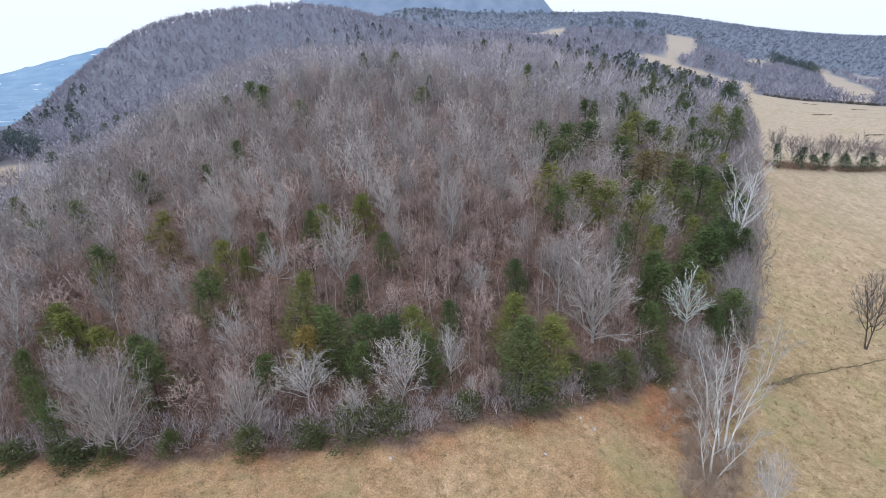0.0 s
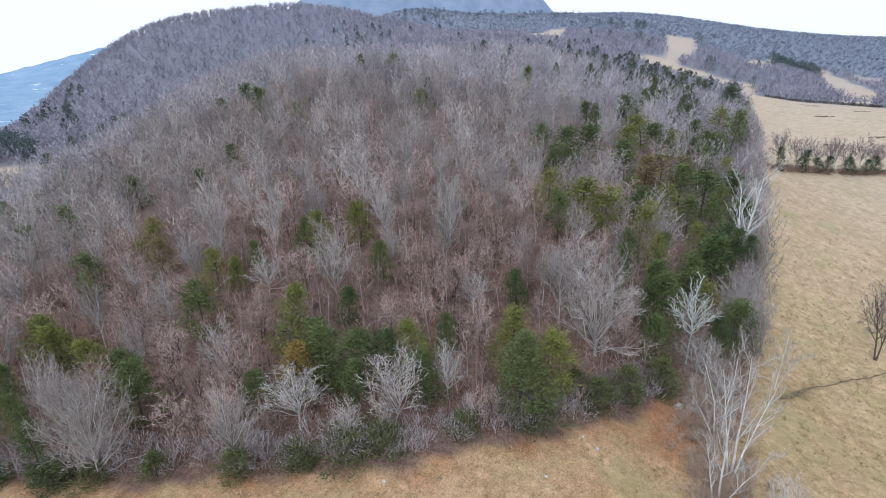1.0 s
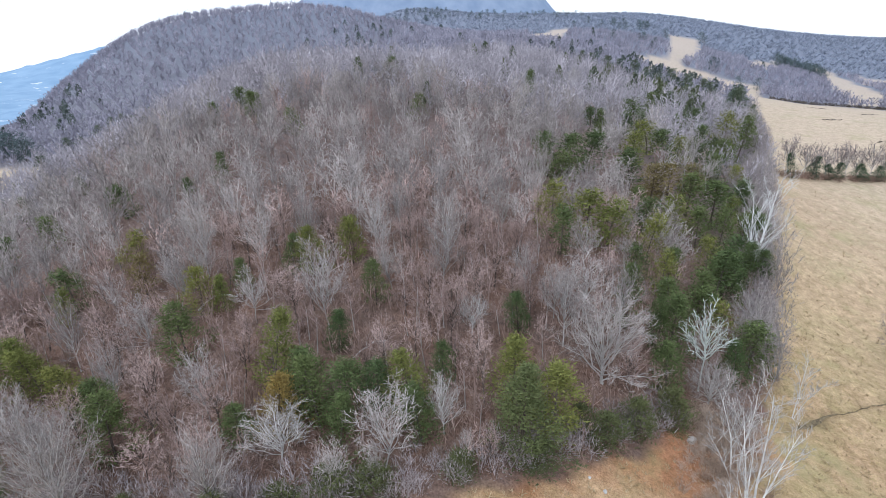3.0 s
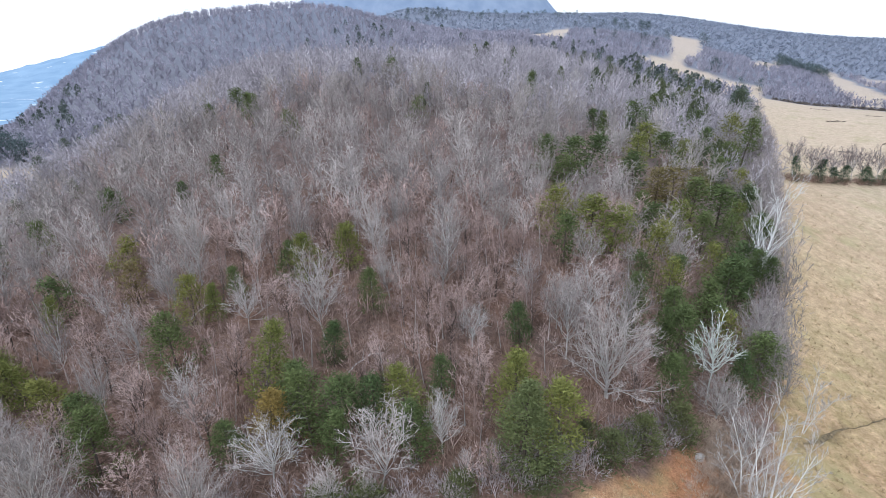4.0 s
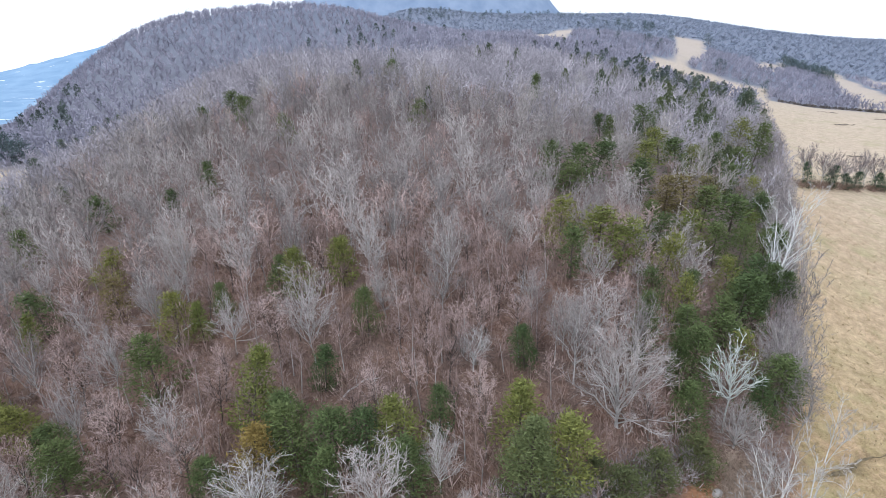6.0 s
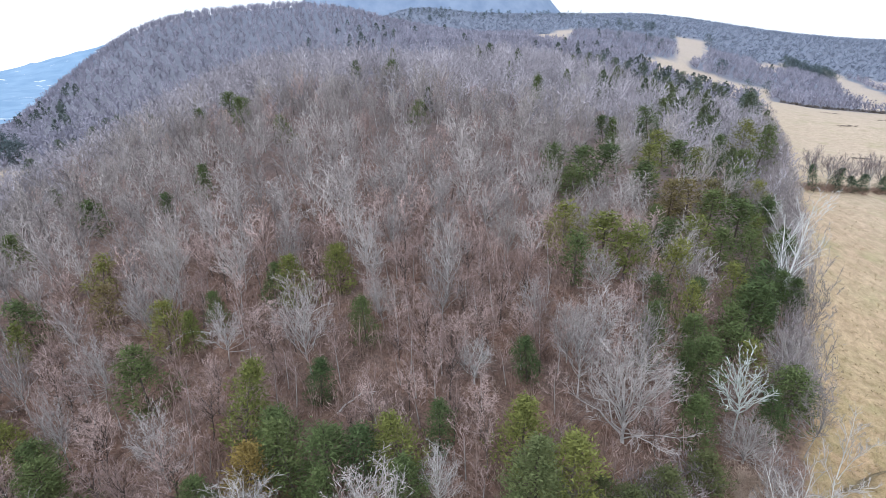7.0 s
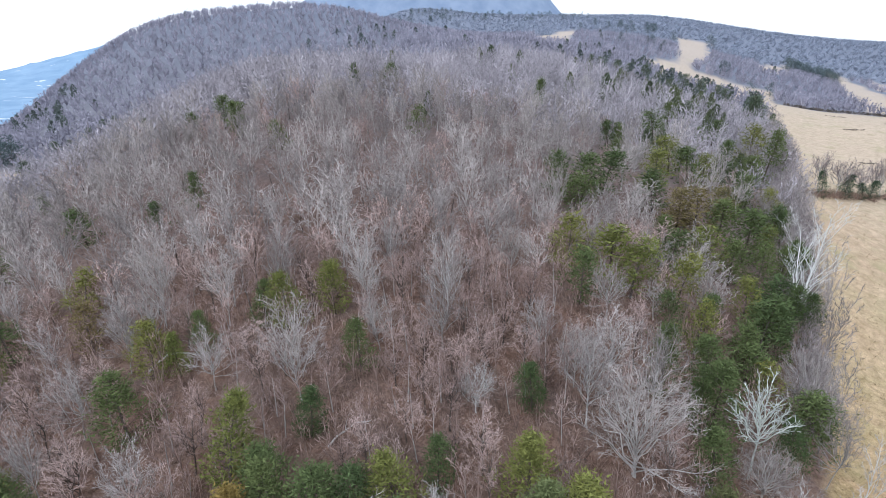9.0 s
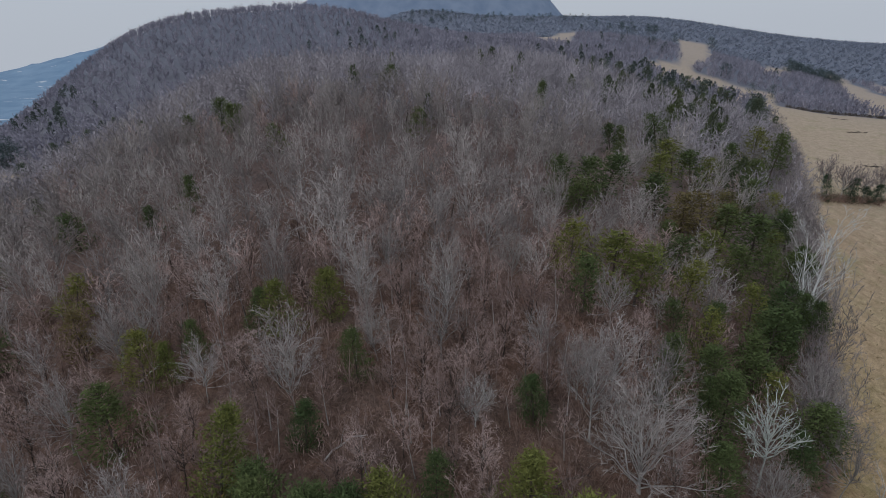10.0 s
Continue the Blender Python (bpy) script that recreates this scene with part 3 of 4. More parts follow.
def build_woods():
    near_d, mid_d, far_d, end_d = 122, 290, 760, 1500
    tufts = [slight_tree(600 + i, 9.0, 8.4, limbs=13, subs=3, ends=3, twigs=1, fork=0.24, flare=0.72 + 0.06 * (i % 3), top=0.42, wide=0.26) for i in range(9)]
    green = [tuft(40 + i, 7.5, 4.6, 260, 0.28, ever=True) for i in range(4)]
    x, y, rng = scatter(near_d, mid_d, 5.7, 52, 11, loose=0.75)
    clear = clear_view(x, y, 0.45, 2.2)
    x, y = x[clear], y[clear]
    ev = rng.random(len(x)) < evergreen_share(x, y)
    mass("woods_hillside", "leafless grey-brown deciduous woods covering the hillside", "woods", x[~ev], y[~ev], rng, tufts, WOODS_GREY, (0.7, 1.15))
    mass("evergreens_hillside", "scattered dark green cedars among bare woods", "evergreens", x[ev], y[ev], rng, green, WOODS_GREEN, (0.7, 1.15))
    tufts = [slight_tree(620 + i, 7.4, 8.0, limbs=7, subs=2, ends=1, twigs=1, fork=0.15, flare=0.8, wide=1.0) for i in range(9)]
    green = [tuft(80 + i, 8, 5.5, 110, 0.5, ever=True) for i in range(4)]
    x, y, rng = scatter(mid_d, far_d, 6.7, 46, 12, loose=0.85)
    ev = rng.random(len(x)) < evergreen_share(x, y)
    mass("woods_hilltop", "bare purple-grey woods on the hill behind, bluish tint painted for haze", "woods", x[~ev], y[~ev], rng, tufts, WOODS_FAR_HAZED, (0.75, 1.2))
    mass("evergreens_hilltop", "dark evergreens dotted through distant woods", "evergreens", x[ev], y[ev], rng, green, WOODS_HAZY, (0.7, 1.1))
    tufts = [slight_tree(640 + i, 5.2, 12.5, limbs=5, subs=1, ends=2, twigs=1, fork=0.12, flare=0.85, wide=2.6) for i in range(8)]
    x, y, rng = scatter(far_d, end_d, 10.8, 44, 13, loose=0.85)
    ok = np.degrees(np.arctan2(x, y)) > -27
    x, y = x[ok], y[ok]
    mass("woods_ridge", "bare woods on the ridge across the valley, painted blue-grey for haze", "woods", x, y, rng, tufts, WOODS_RIDGE, (0.75, 1.2))


# ---- the trees of the near slope: x, y, height, crown width ----
CEDARS_SHOULDER = [
    (-125.8, 165.5, 7.5, 7.0), (-148.9, 206.7, 8.8, 6.1), (-166.0, 251.0, 8.2, 4.1), (-167.0, 259.1, 6.6, 3.2), (-169.8, 280.7, 7.4, 6.3), (-173.7, 298.9, 7.8, 3.0),
    (-176.1, 313.3, 6.5, 4.5), (-148.5, 272.6, 10.5, 7.3), (-164.8, 323.7, 6.7, 2.6), (-64.7, 139.0, 5.6, 1.7), (-119.3, 150.3, 5.9, 1.9), (-41.7, 125.3, 6.6, 6.3),
    (-38.1, 122.1, 5.5, 3.0), (-26.2, 109.6, 5.8, 1.8), (-35.5, 93.4, 6.2, 1.9), (-3.9, 117.4, 5.6, 3.1), (21.3, 137.8, 9.0, 1.9), (-11.6, 147.5, 6.3, 2.7),
]
CEDARS_WEST = [
    (-78.4, 105.7, 5.8, 2.0), (-89.8, 109.8, 6.3, 3.5), (-80.4, 99.6, 5.5, 1.9), (-58.5, 83.8, 6.1, 3.0), (-67.1, 106.0, 3.9, 1.3), (-49.6, 89.0, 6.1, 2.8),
    (-38.6, 89.1, 4.8, 2.1), (-64.7, 80.3, 5.9, 4.3), (-39.8, 72.0, 6.4, 2.1), (-35.6, 65.8, 6.1, 1.9), (-44.7, 66.3, 6.1, 3.7), (-44.0, 62.9, 5.5, 1.3),
    (-26.8, 60.5, 5.8, 2.3), (-25.9, 54.0, 7.2, 2.8), (-23.9, 60.2, 4.9, 1.6), (-21.9, 62.3, 5.0, 1.4), (-14.7, 64.6, 6.2, 2.4), (-10.2, 66.4, 6.6, 2.2),
    (-17.3, 65.0, 5.3, 1.8), (-6.8, 58.9, 5.7, 1.7), (-10.1, 52.7, 5.1, 1.8), (8.4, 56.0, 5.6, 1.8),
]
CEDARS_FRONT = [
    (-42.9, 52.9, 7.0, 3.1), (-40.4, 52.3, 6.7, 2.4), (-35.9, 50.5, 5.5, 3.0), (-31.2, 47.3, 6.1, 3.1), (-28.3, 43.4, 7.2, 2.6), (-41.7, 45.1, 6.8, 1.6),
    (-37.7, 41.6, 6.6, 1.5), (-34.8, 38.4, 6.4, 1.4), (-15.5, 48.6, 9.1, 2.5), (-12.5, 46.0, 6.7, 2.7), (-10.6, 44.5, 7.3, 2.4), (-8.1, 45.1, 6.6, 2.7),
    (-5.4, 45.4, 6.1, 2.2), (-2.7, 45.4, 6.6, 2.7), (0.1, 47.9, 5.3, 1.7), (-8.6, 42.7, 5.5, 1.8), (-17.0, 43.3, 4.7, 1.9), (-1.7, 42.9, 5.9, 2.3),
    (6.5, 47.0, 8.0, 2.8), (9.8, 44.1, 8.4, 3.2),
]
CEDARS_EDGE = [
    (12.4, 45.5, 3.5, 1.7), (14.4, 44.6, 3.6, 2.7), (17.9, 46.3, 4.5, 2.5), (23.1, 49.0, 4.6, 2.6), (7.8, 41.7, 2.1, 3.1), (1.2, 39.7, 2.5, 2.1),
    (-8.5, 38.0, 2.8, 3.3), (-5.1, 38.5, 3.3, 2.4), (-12.3, 37.3, 2.4, 2.4), (-17.6, 36.4, 3.3, 2.1), (-24.3, 37.3, 3.0, 1.6), (-32.9, 37.9, 2.1, 2.9),
    (-29.7, 37.2, 2.0, 1.9), (-38.5, 38.2, 1.9, 2.5), (-13.8, 43.5, 7.0, 3.4), (6.5, 41.9, 8.9, 4.5),
]
CEDARS_EASTA = [
    (20.0, 101.4, 8.7, 2.7), (23.3, 101.6, 8.5, 4.2), (27.3, 104.7, 8.0, 4.9), (21.7, 98.5, 6.6, 6.2), (33.5, 122.9, 6.5, 2.2), (32.4, 116.2, 5.4, 1.4),
    (48.8, 139.6, 8.9, 3.7), (15.9, 77.1, 7.6, 2.9), (15.7, 70.3, 7.3, 2.3), (21.3, 77.1, 8.4, 4.2), (23.0, 75.2, 8.4, 3.0), (31.9, 86.7, 7.0, 2.8),
    (44.7, 120.1, 7.9, 4.5), (38.3, 110.2, 7.5, 4.6), (35.2, 102.2, 7.4, 3.7), (46.7, 115.3, 7.8, 4.7), (50.4, 118.3, 6.7, 3.7), (71.2, 158.7, 7.1, 3.9),
    (61.7, 131.8, 8.0, 2.7), (38.2, 99.3, 7.2, 4.2), (40.6, 98.6, 8.2, 5.2), (47.5, 104.8, 6.3, 4.0), (43.8, 97.1, 8.1, 6.2),
]
CEDARS_EASTB = [
    (47.0, 94.7, 9.3, 4.7), (38.4, 88.4, 7.9, 3.8), (45.1, 86.8, 9.1, 2.3), (39.8, 79.9, 6.9, 2.2), (55.0, 102.8, 7.1, 2.6), (73.1, 143.6, 10.9, 4.5),
    (73.8, 137.6, 12.2, 3.7), (67.1, 129.5, 7.3, 3.3), (123.3, 240.2, 11.8, 5.9), (132.8, 248.6, 11.1, 5.1), (26.1, 70.3, 5.8, 1.9), (28.4, 68.8, 7.4, 2.3),
    (43.9, 79.7, 7.7, 4.4), (39.6, 73.4, 7.4, 4.2), (37.1, 72.0, 9.2, 3.2), (33.7, 68.8, 7.4, 2.3), (27.7, 64.6, 6.3, 2.6), (33.5, 67.2, 6.1, 3.1),
    (25.7, 58.4, 8.3, 3.4), (24.6, 58.4, 7.7, 1.8), (34.8, 64.6, 6.1, 2.2), (23.4, 53.0, 7.3, 2.3), (36.3, 59.9, 7.7, 3.5), (32.9, 56.8, 6.9, 2.0),
]
CEDARS_RIDGE = [
    (87.4, 324.5, 10.0, 7.8), (92.9, 320.7, 9.9, 6.4), (103.2, 327.7, 8.7, 6.6), (109.6, 322.2, 10.0, 6.5), (108.4, 300.1, 9.5, 6.1), (108.2, 283.2, 9.1, 5.7),
    (120.3, 295.4, 11.0, 6.0), (121.6, 280.4, 10.6, 5.7), (128.4, 279.2, 9.8, 4.6), (131.6, 273.8, 9.6, 5.0), (83.2, 334.1, 8.8, 6.6), (71.0, 173.5, 7.4, 3.5),
    (61.8, 165.2, 7.3, 3.3),
]
TREES_GREY = [
    (-29.3, 36.8, 12.1, 8.6), (-17.2, 37.3, 10.9, 5.1), (16.3, 52.2, 12.2, 10.6), (38.8, 64.0, 11.6, 7.4), (28.4, 53.7, 6.3, 6.5), (-8.2, 38.4, 7.0, 2.9),
    (-16.8, 37.9, 8.0, 3.8), (36.6, 116.1, 7.7, 7.1), (-5.2, 38.5, 5.9, 2.4),
]
TREES_TAN = [
    (-31.3, 43.4, 8.6, 4.2), (-23.6, 40.0, 6.7, 4.0), (-4.6, 40.5, 8.3, 6.5), (-26.4, 47.2, 8.4, 3.9), (-22.9, 43.6, 7.3, 3.2),
    (3.9, 46.5, 8.4, 3.3), (3.9, 40.4, 5.3, 2.5), (-5.1, 48.7, 7.0, 3.4), (19.1, 51.6, 7.5, 3.7),
]
TREES_WHITE = [
    (-13.2, 41.4, 6.3, 6.1), (0.2, 43.6, 6.4, 3.7), (3.4, 55.1, 4.7, 4.5), (29.4, 58.1, 10.8, 6.1), (41.8, 175.8, 8.5, 5.2), (2.1, 41.8, 2.9, 1.6),
]
TREES_EASTEDGE = [
    (46.4, 73.0, 13.3, 5.8), (66.9, 114.0, 12.7, 7.2), (51.1, 81.2, 14.5, 5.4), (80.2, 140.9, 11.7, 5.9), (105.5, 189.2, 11.3, 6.6), (56.6, 92.9, 11.9, 6.1),
    (41.8, 64.3, 11.2, 4.5), (64.1, 107.3, 10.5, 5.7), (36.5, 56.6, 10.1, 4.7), (28.4, 48.4, 7.1, 4.8),
]
TREES_SLOPE_GREY = [
    (-37.8, 62.5, 7.7, 4.9), (-46.2, 69.8, 8.2, 3.7), (-37.1, 73.8, 9.8, 7.1), (-21.1, 66.0, 9.5, 5.0), (-19.9, 58.2, 7.0, 5.4), (-37.0, 89.7, 9.3, 4.7),
    (-52.8, 88.2, 8.0, 8.0), (-6.4, 89.7, 6.7, 7.0), (-23.2, 88.4, 5.6, 6.9), (-22.4, 74.3, 7.1, 6.3), (0.6, 61.4, 8.8, 5.7), (10.9, 96.7, 8.3, 9.4),
    (24.9, 72.4, 5.6, 5.2), (32.3, 100.2, 6.7, 10.0), (36.4, 87.9, 8.1, 6.4), (16.2, 60.4, 8.5, 7.3), (31.6, 107.8, 8.6, 7.7), (50.0, 112.4, 7.9, 6.2),
    (70.6, 139.7, 8.2, 7.8), (-13.9, 89.2, 8.5, 10.0),
]
TREES_SLOPE_TAN = [
    (-37.4, 59.6, 4.9, 5.7), (-36.0, 67.0, 5.2, 4.1), (-17.9, 76.7, 5.6, 5.9), (-8.1, 78.0, 6.5, 7.4), (1.5, 58.9, 4.3, 4.6), (-9.5, 58.4, 4.5, 3.5),
    (-17.3, 61.1, 4.3, 5.2), (-13.6, 58.8, 4.4, 4.0), (6.4, 62.4, 5.4, 4.8), (3.7, 72.2, 5.3, 5.6), (31.1, 87.1, 7.7, 7.9), (10.9, 66.6, 4.4, 3.4),
    (-3.5, 57.3, 4.2, 4.4),
]
TREES_SLOPE_PALE = [
    (-28.5, 67.5, 11.2, 6.3), (-31.6, 82.7, 9.4, 5.0), (-5.2, 61.3, 6.0, 4.7), (16.7, 91.5, 10.6, 4.8), (8.4, 73.1, 7.2, 5.0), (18.4, 68.9, 7.7, 5.4),
    (12.7, 59.3, 7.6, 4.1),
]


def oaks(seed, many, bark, leaf, **kw):
    return [Kind("bare_tree", "tree", bare_tree(seed + i, 12, 8.0, fork=0.18 + 0.05 * (i % 3), flare=0.72 + 0.06 * (i % 3), top=0.42, **kw), bark, leaf, 12, 8.0) for i in range(many)]


def cedars(seed, many, needles, clear=0.1, name="cedar", **kw):
    return [Kind(name, "evergreen", evergreen(seed + i, 8, 3.4, clear=clear, blunt=0.5 + 0.1 * (i % 4), **kw), BARK_DARK, needles, 8, 3.4) for i in range(many)]


OAKS = oaks(100, 8, BARK_GREY, TWIG_GREY, limbs=19, subs=8, ends=4, twigs=3, wide=0.064)
OAKS_BEYOND = oaks(330, 7, BARK_GREY, TWIG_GREY, limbs=15, subs=5, ends=4, twigs=2, wide=0.125, slight=True)
GREAT_OAKS = [limbed("bare_tree", 112 + i, 14, 13, BARK_SILVER, TWIG_SILVER, limbs=30, subs=9, ends=5, twigs=3, fork=0.05, flare=0.84, top=0.36, wide=0.06, sag=0.0, stout=1.7) for i in range(2)]
REDS = [Kind("young_tree", "tree", bare_tree(120 + i, 10, 5.0, limbs=13, subs=7, ends=4, twigs=3, top=0.62, fork=0.3, wide=0.055, flare=0.5), BARK_DARK, TWIG_TAN, 10, 5.0) for i in range(6)]
REDS_BEYOND = [Kind("young_tree", "tree", bare_tree(350 + i, 10, 5.0, limbs=11, subs=5, ends=3, twigs=2, top=0.62, fork=0.3, wide=0.11, flare=0.5, slight=True), BARK_DARK, TWIG_TAN, 10, 5.0) for i in range(5)]
SILVERS = oaks(370, 4, BARK_SILVER, TWIG_SILVER, limbs=20, subs=8, ends=5, twigs=3, wide=0.06)
SAPLINGS = [Kind("sapling", "tree", bare_tree(380 + i, 6, 3.2, limbs=9, subs=5, ends=3, twigs=2, top=0.7, fork=0.35, wide=0.048, flare=0.5, slight=True), BARK_GREY, TWIG_TAN, 6, 3.2) for i in range(6)]
PALES = [limbed("pale_tree", 140 + i, 11, 6.0, BARK_WHITE, TWIG_WHITE, limbs=22, subs=8, ends=5, twigs=2, fork=0.2, wide=0.05, flare=0.55) for i in range(4)]
CEDARS = cedars(160, 5, NEEDLE_GREEN)
CEDARS_BEYOND = cedars(165, 5, NEEDLE_GREEN, sprays=95, leaf=0.27, each=12)
CEDARS_FAR = cedars(195, 4, NEEDLE_FAR_HAZE, sprays=95, leaf=0.27, each=12)
YELLOWS = cedars(170, 4, NEEDLE_YELLOW)
YELLOWS_BEYOND = cedars(176, 4, NEEDLE_YELLOW, sprays=95, leaf=0.27, each=12)
RUSTS = cedars(180, 2, NEEDLE_RUST, sprays=95, leaf=0.27, each=12)
GOLD = cedars(185, 1, NEEDLE_GOLD, clear=0.2)
DARKS = cedars(190, 3, NEEDLE_DARK, clear=0.02, sprays=220)
PINES = [Kind("pine_tree", "evergreen", evergreen(200, 10, 4.6, clear=0.08, sprays=420, leaf=0.18, blunt=0.8), BARK_DARK, NEEDLE_PINE, 10, 4.6)]
BUSHES = [Kind("cedar", "evergreen", evergreen(210 + i, 4, 2.8, clear=0.04, sprays=150, leaf=0.18, blunt=0.45), BARK_DARK, NEEDLE_BUSH, 4, 2.8) for i in range(3)]
TAKEN, SEEN = [], []
DICE = random.Random(7)
FAR = 72


def plant(kinds, spots, label, group, wider=1.0, beyond=None):
    for x, y, tall, broad in spots:
        TAKEN.append((x, y, broad * wider))
        DICE.choice(beyond if beyond and math.hypot(x, y) > FAR else kinds).plant(x, y, tall, broad * wider, label, group, DICE.uniform(0, 360), (DICE.gauss(0, 2), DICE.gauss(0, 2)))


# which of each list's cedars are yellowish, and which rust-tinged
YELLOWISH = {"WEST": (8, 11, 12, 14, 16, 17), "FRONT": (0, 1, 2, 8, 13, 18, 19), "EASTA": (7, 9, 10, 12, 13, 16), "EASTB": (1, 3, 5, 11, 20)}
EXTRA = ((44.6, 78.2, 8.5), (46.6, 77.4, 8.0), (40.6, 73.6, 8.0))
RUSTY = {"EASTA": (19, 20, 21), "WEST": (9,)}


def plant_named():
    for key, spots, group in (("SHOULDER", CEDARS_SHOULDER, "cedars on the shoulder"), ("WEST", CEDARS_WEST, "cedars on the slope"), ("FRONT", CEDARS_FRONT, "cedars along the wood's front"),
                              ("EASTA", CEDARS_EASTA, "cedars on the east slope"), ("EASTB", CEDARS_EASTB, "cedars on the east slope"), ("RIDGE", CEDARS_RIDGE, "cedars on the crest")):
        for i, (x, y, tall, broad) in enumerate(spots):
            spot = (x, y, tall, min(broad, (0.46 if key[:4] == "EAST" else 0.4) * tall))
            SEEN.append((spot[0], spot[1], spot[3] * 1.7, math.hypot(spot[0], spot[1])))
            if i in RUSTY.get(key, ()):
                plant(RUSTS, [spot], "rust-tinged olive cedar among bare trees", group, 1.85)
            elif i in YELLOWISH.get(key, ()):
                plant(YELLOWS, [spot], "yellow-green cedar standing among bare trees", group, 1.85, YELLOWS_BEYOND)
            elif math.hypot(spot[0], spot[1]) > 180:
                plant(CEDARS_FAR, [spot], "green cedar on the skyline of the near hill, greyed by painted haze", group, 1.85)
            else:
                plant(CEDARS, [spot], "dark olive-green cedar standing among bare trees", group, 1.85, CEDARS_BEYOND)
    plant(BUSHES, CEDARS_EDGE[:14], "low bushy green cedar at the edge of the dry field", "cedars at the field edge", 1.5)
    plant(GOLD, CEDARS_EDGE[14:15], "golden-yellow cedar at the front of the wood", "cedars along the wood's front", 1.2)
    plant(PINES, CEDARS_EDGE[15:16], "tall feathery green pine at the field edge", "", 1.45)
    for x, y, tall, broad in TREES_GREY:
        if broad > 8:
            SEEN.append((x, y, broad, math.hypot(x, y)))
        plant(GREAT_OAKS if broad > 5.5 else OAKS, [(x, y + 1.2 * (broad > 8 and x < 0), tall * 0.88, broad)], "bare grey tree with a broad twiggy crown", "grey trees", 1.2)
    for x, y, tall, broad in TREES_TAN:
        plant(OAKS if broad > 4.2 else REDS, [(x, y, tall, broad)], "bare tree with reddish-brown twigs", "reddish trees", 1.2)
    for x, y, tall in ((-36.5, 117.5, 7.0), (-45.0, 118.5, 6.0)):
        plant(CEDARS_BEYOND, [(x, y, tall, 4.0)], "dark olive-green cedar in a small clump", "cedars on the shoulder")
    for x, y, tall in EXTRA:
        plant(CEDARS, [(x, y, tall, 4.2)], "dark green cedar before the white-barked tree", "cedars on the east slope")
    TAKEN.extend([(46.7, 80.4, 6), (27.9, 55.2, 6)])
    SEEN.append((27.9, 55.2, 6, 62))
    plant(PALES, TREES_WHITE[:3] + TREES_WHITE[4:], "bare tree with pale whitish branches", "pale trees", 1.15)
    plant(OAKS, TREES_SLOPE_GREY, "bare grey tree with a broad twiggy crown", "grey trees", 1.1, OAKS_BEYOND)
    plant(REDS, TREES_SLOPE_TAN, "slender bare tree with reddish-brown twigs", "reddish trees", 1.1, REDS_BEYOND)
    plant(SILVERS, TREES_SLOPE_PALE, "bare tree with pale silvery branches", "pale trees", 1.2)
    plant(OAKS, TREES_EASTEDGE, "bare grey-brown tree at the edge of the pasture", "trees along the pasture edge", 1.15, OAKS_BEYOND)


def veils(x, y, wide):
    """Whether a crown here would stand right before one of the cedars."""
    return any(abs(x * b - y * a) < (0.42 * c + wide) * r and -7.5 < (x * a + y * b) / r - r < 0.5 for a, b, c, r in SEEN)


def plant_rest():
    """The trees between: no two crowns much into one another."""
    x, y, rng = scatter(30, 132, 1.9, 48, 21)
    order = rng.permutation(len(x))
    for i in order:
        px, py = float(x[i]), float(y[i])
        d = math.hypot(px, py)
        red = DICE.random() < (0.5 if d < 62 else 0.36 if d < 80 else 0.22)
        broad = DICE.uniform(3.6, 5.6) if red else DICE.uniform(5.0, 8.2)
        if any((px - a) ** 2 + (py - b) ** 2 < (0.222 * (c + broad)) ** 2 for a, b, c in TAKEN) or veils(px, py, 0.3 * broad):
            continue
        east = math.exp(-((math.degrees(math.atan2(px, py)) - 25) / 7) ** 2) * (d > 62)
        if DICE.random() < 0.4 * east:
            plant(CEDARS, [(px, py, DICE.uniform(6, 9), DICE.uniform(3.6, 5))], "olive-green cedar standing among bare trees", "cedars on the east slope", 1.0, CEDARS_BEYOND + YELLOWS_BEYOND[:2])
        elif red:
            plant(REDS, [(px, py, broad * DICE.uniform(1.3, 1.6), broad)], "slender bare tree with reddish-brown twigs", "reddish trees", 1.0, REDS_BEYOND)
        else:
            plant(OAKS, [(px, py, 3 + broad * DICE.uniform(0.85, 1.05), broad)], "bare grey tree with a broad twiggy crown", "grey trees", 1.0, OAKS_BEYOND)


def plant_young():
    """Slender young trees in the gaps of the lower slope."""
    x, y, rng = scatter(34, 74, 1.5, 48, 23)
    for i in rng.permutation(len(x)):
        px, py, broad = float(x[i]), float(y[i]), DICE.uniform(2.6, 3.9)
        if any((px - a) ** 2 + (py - b) ** 2 < (0.2 * (c + broad)) ** 2 for a, b, c in TAKEN) or veils(px, py, 0.2 * broad):
            continue
        plant(SAPLINGS, [(px, py, broad * DICE.uniform(1.5, 2.1), broad)], "thin leafless sapling with reddish-grey twigs", "saplings on the lower slope")


plant_named()
plant_rest()
plant_young()
build_woods()

# ---- trees in the open ----


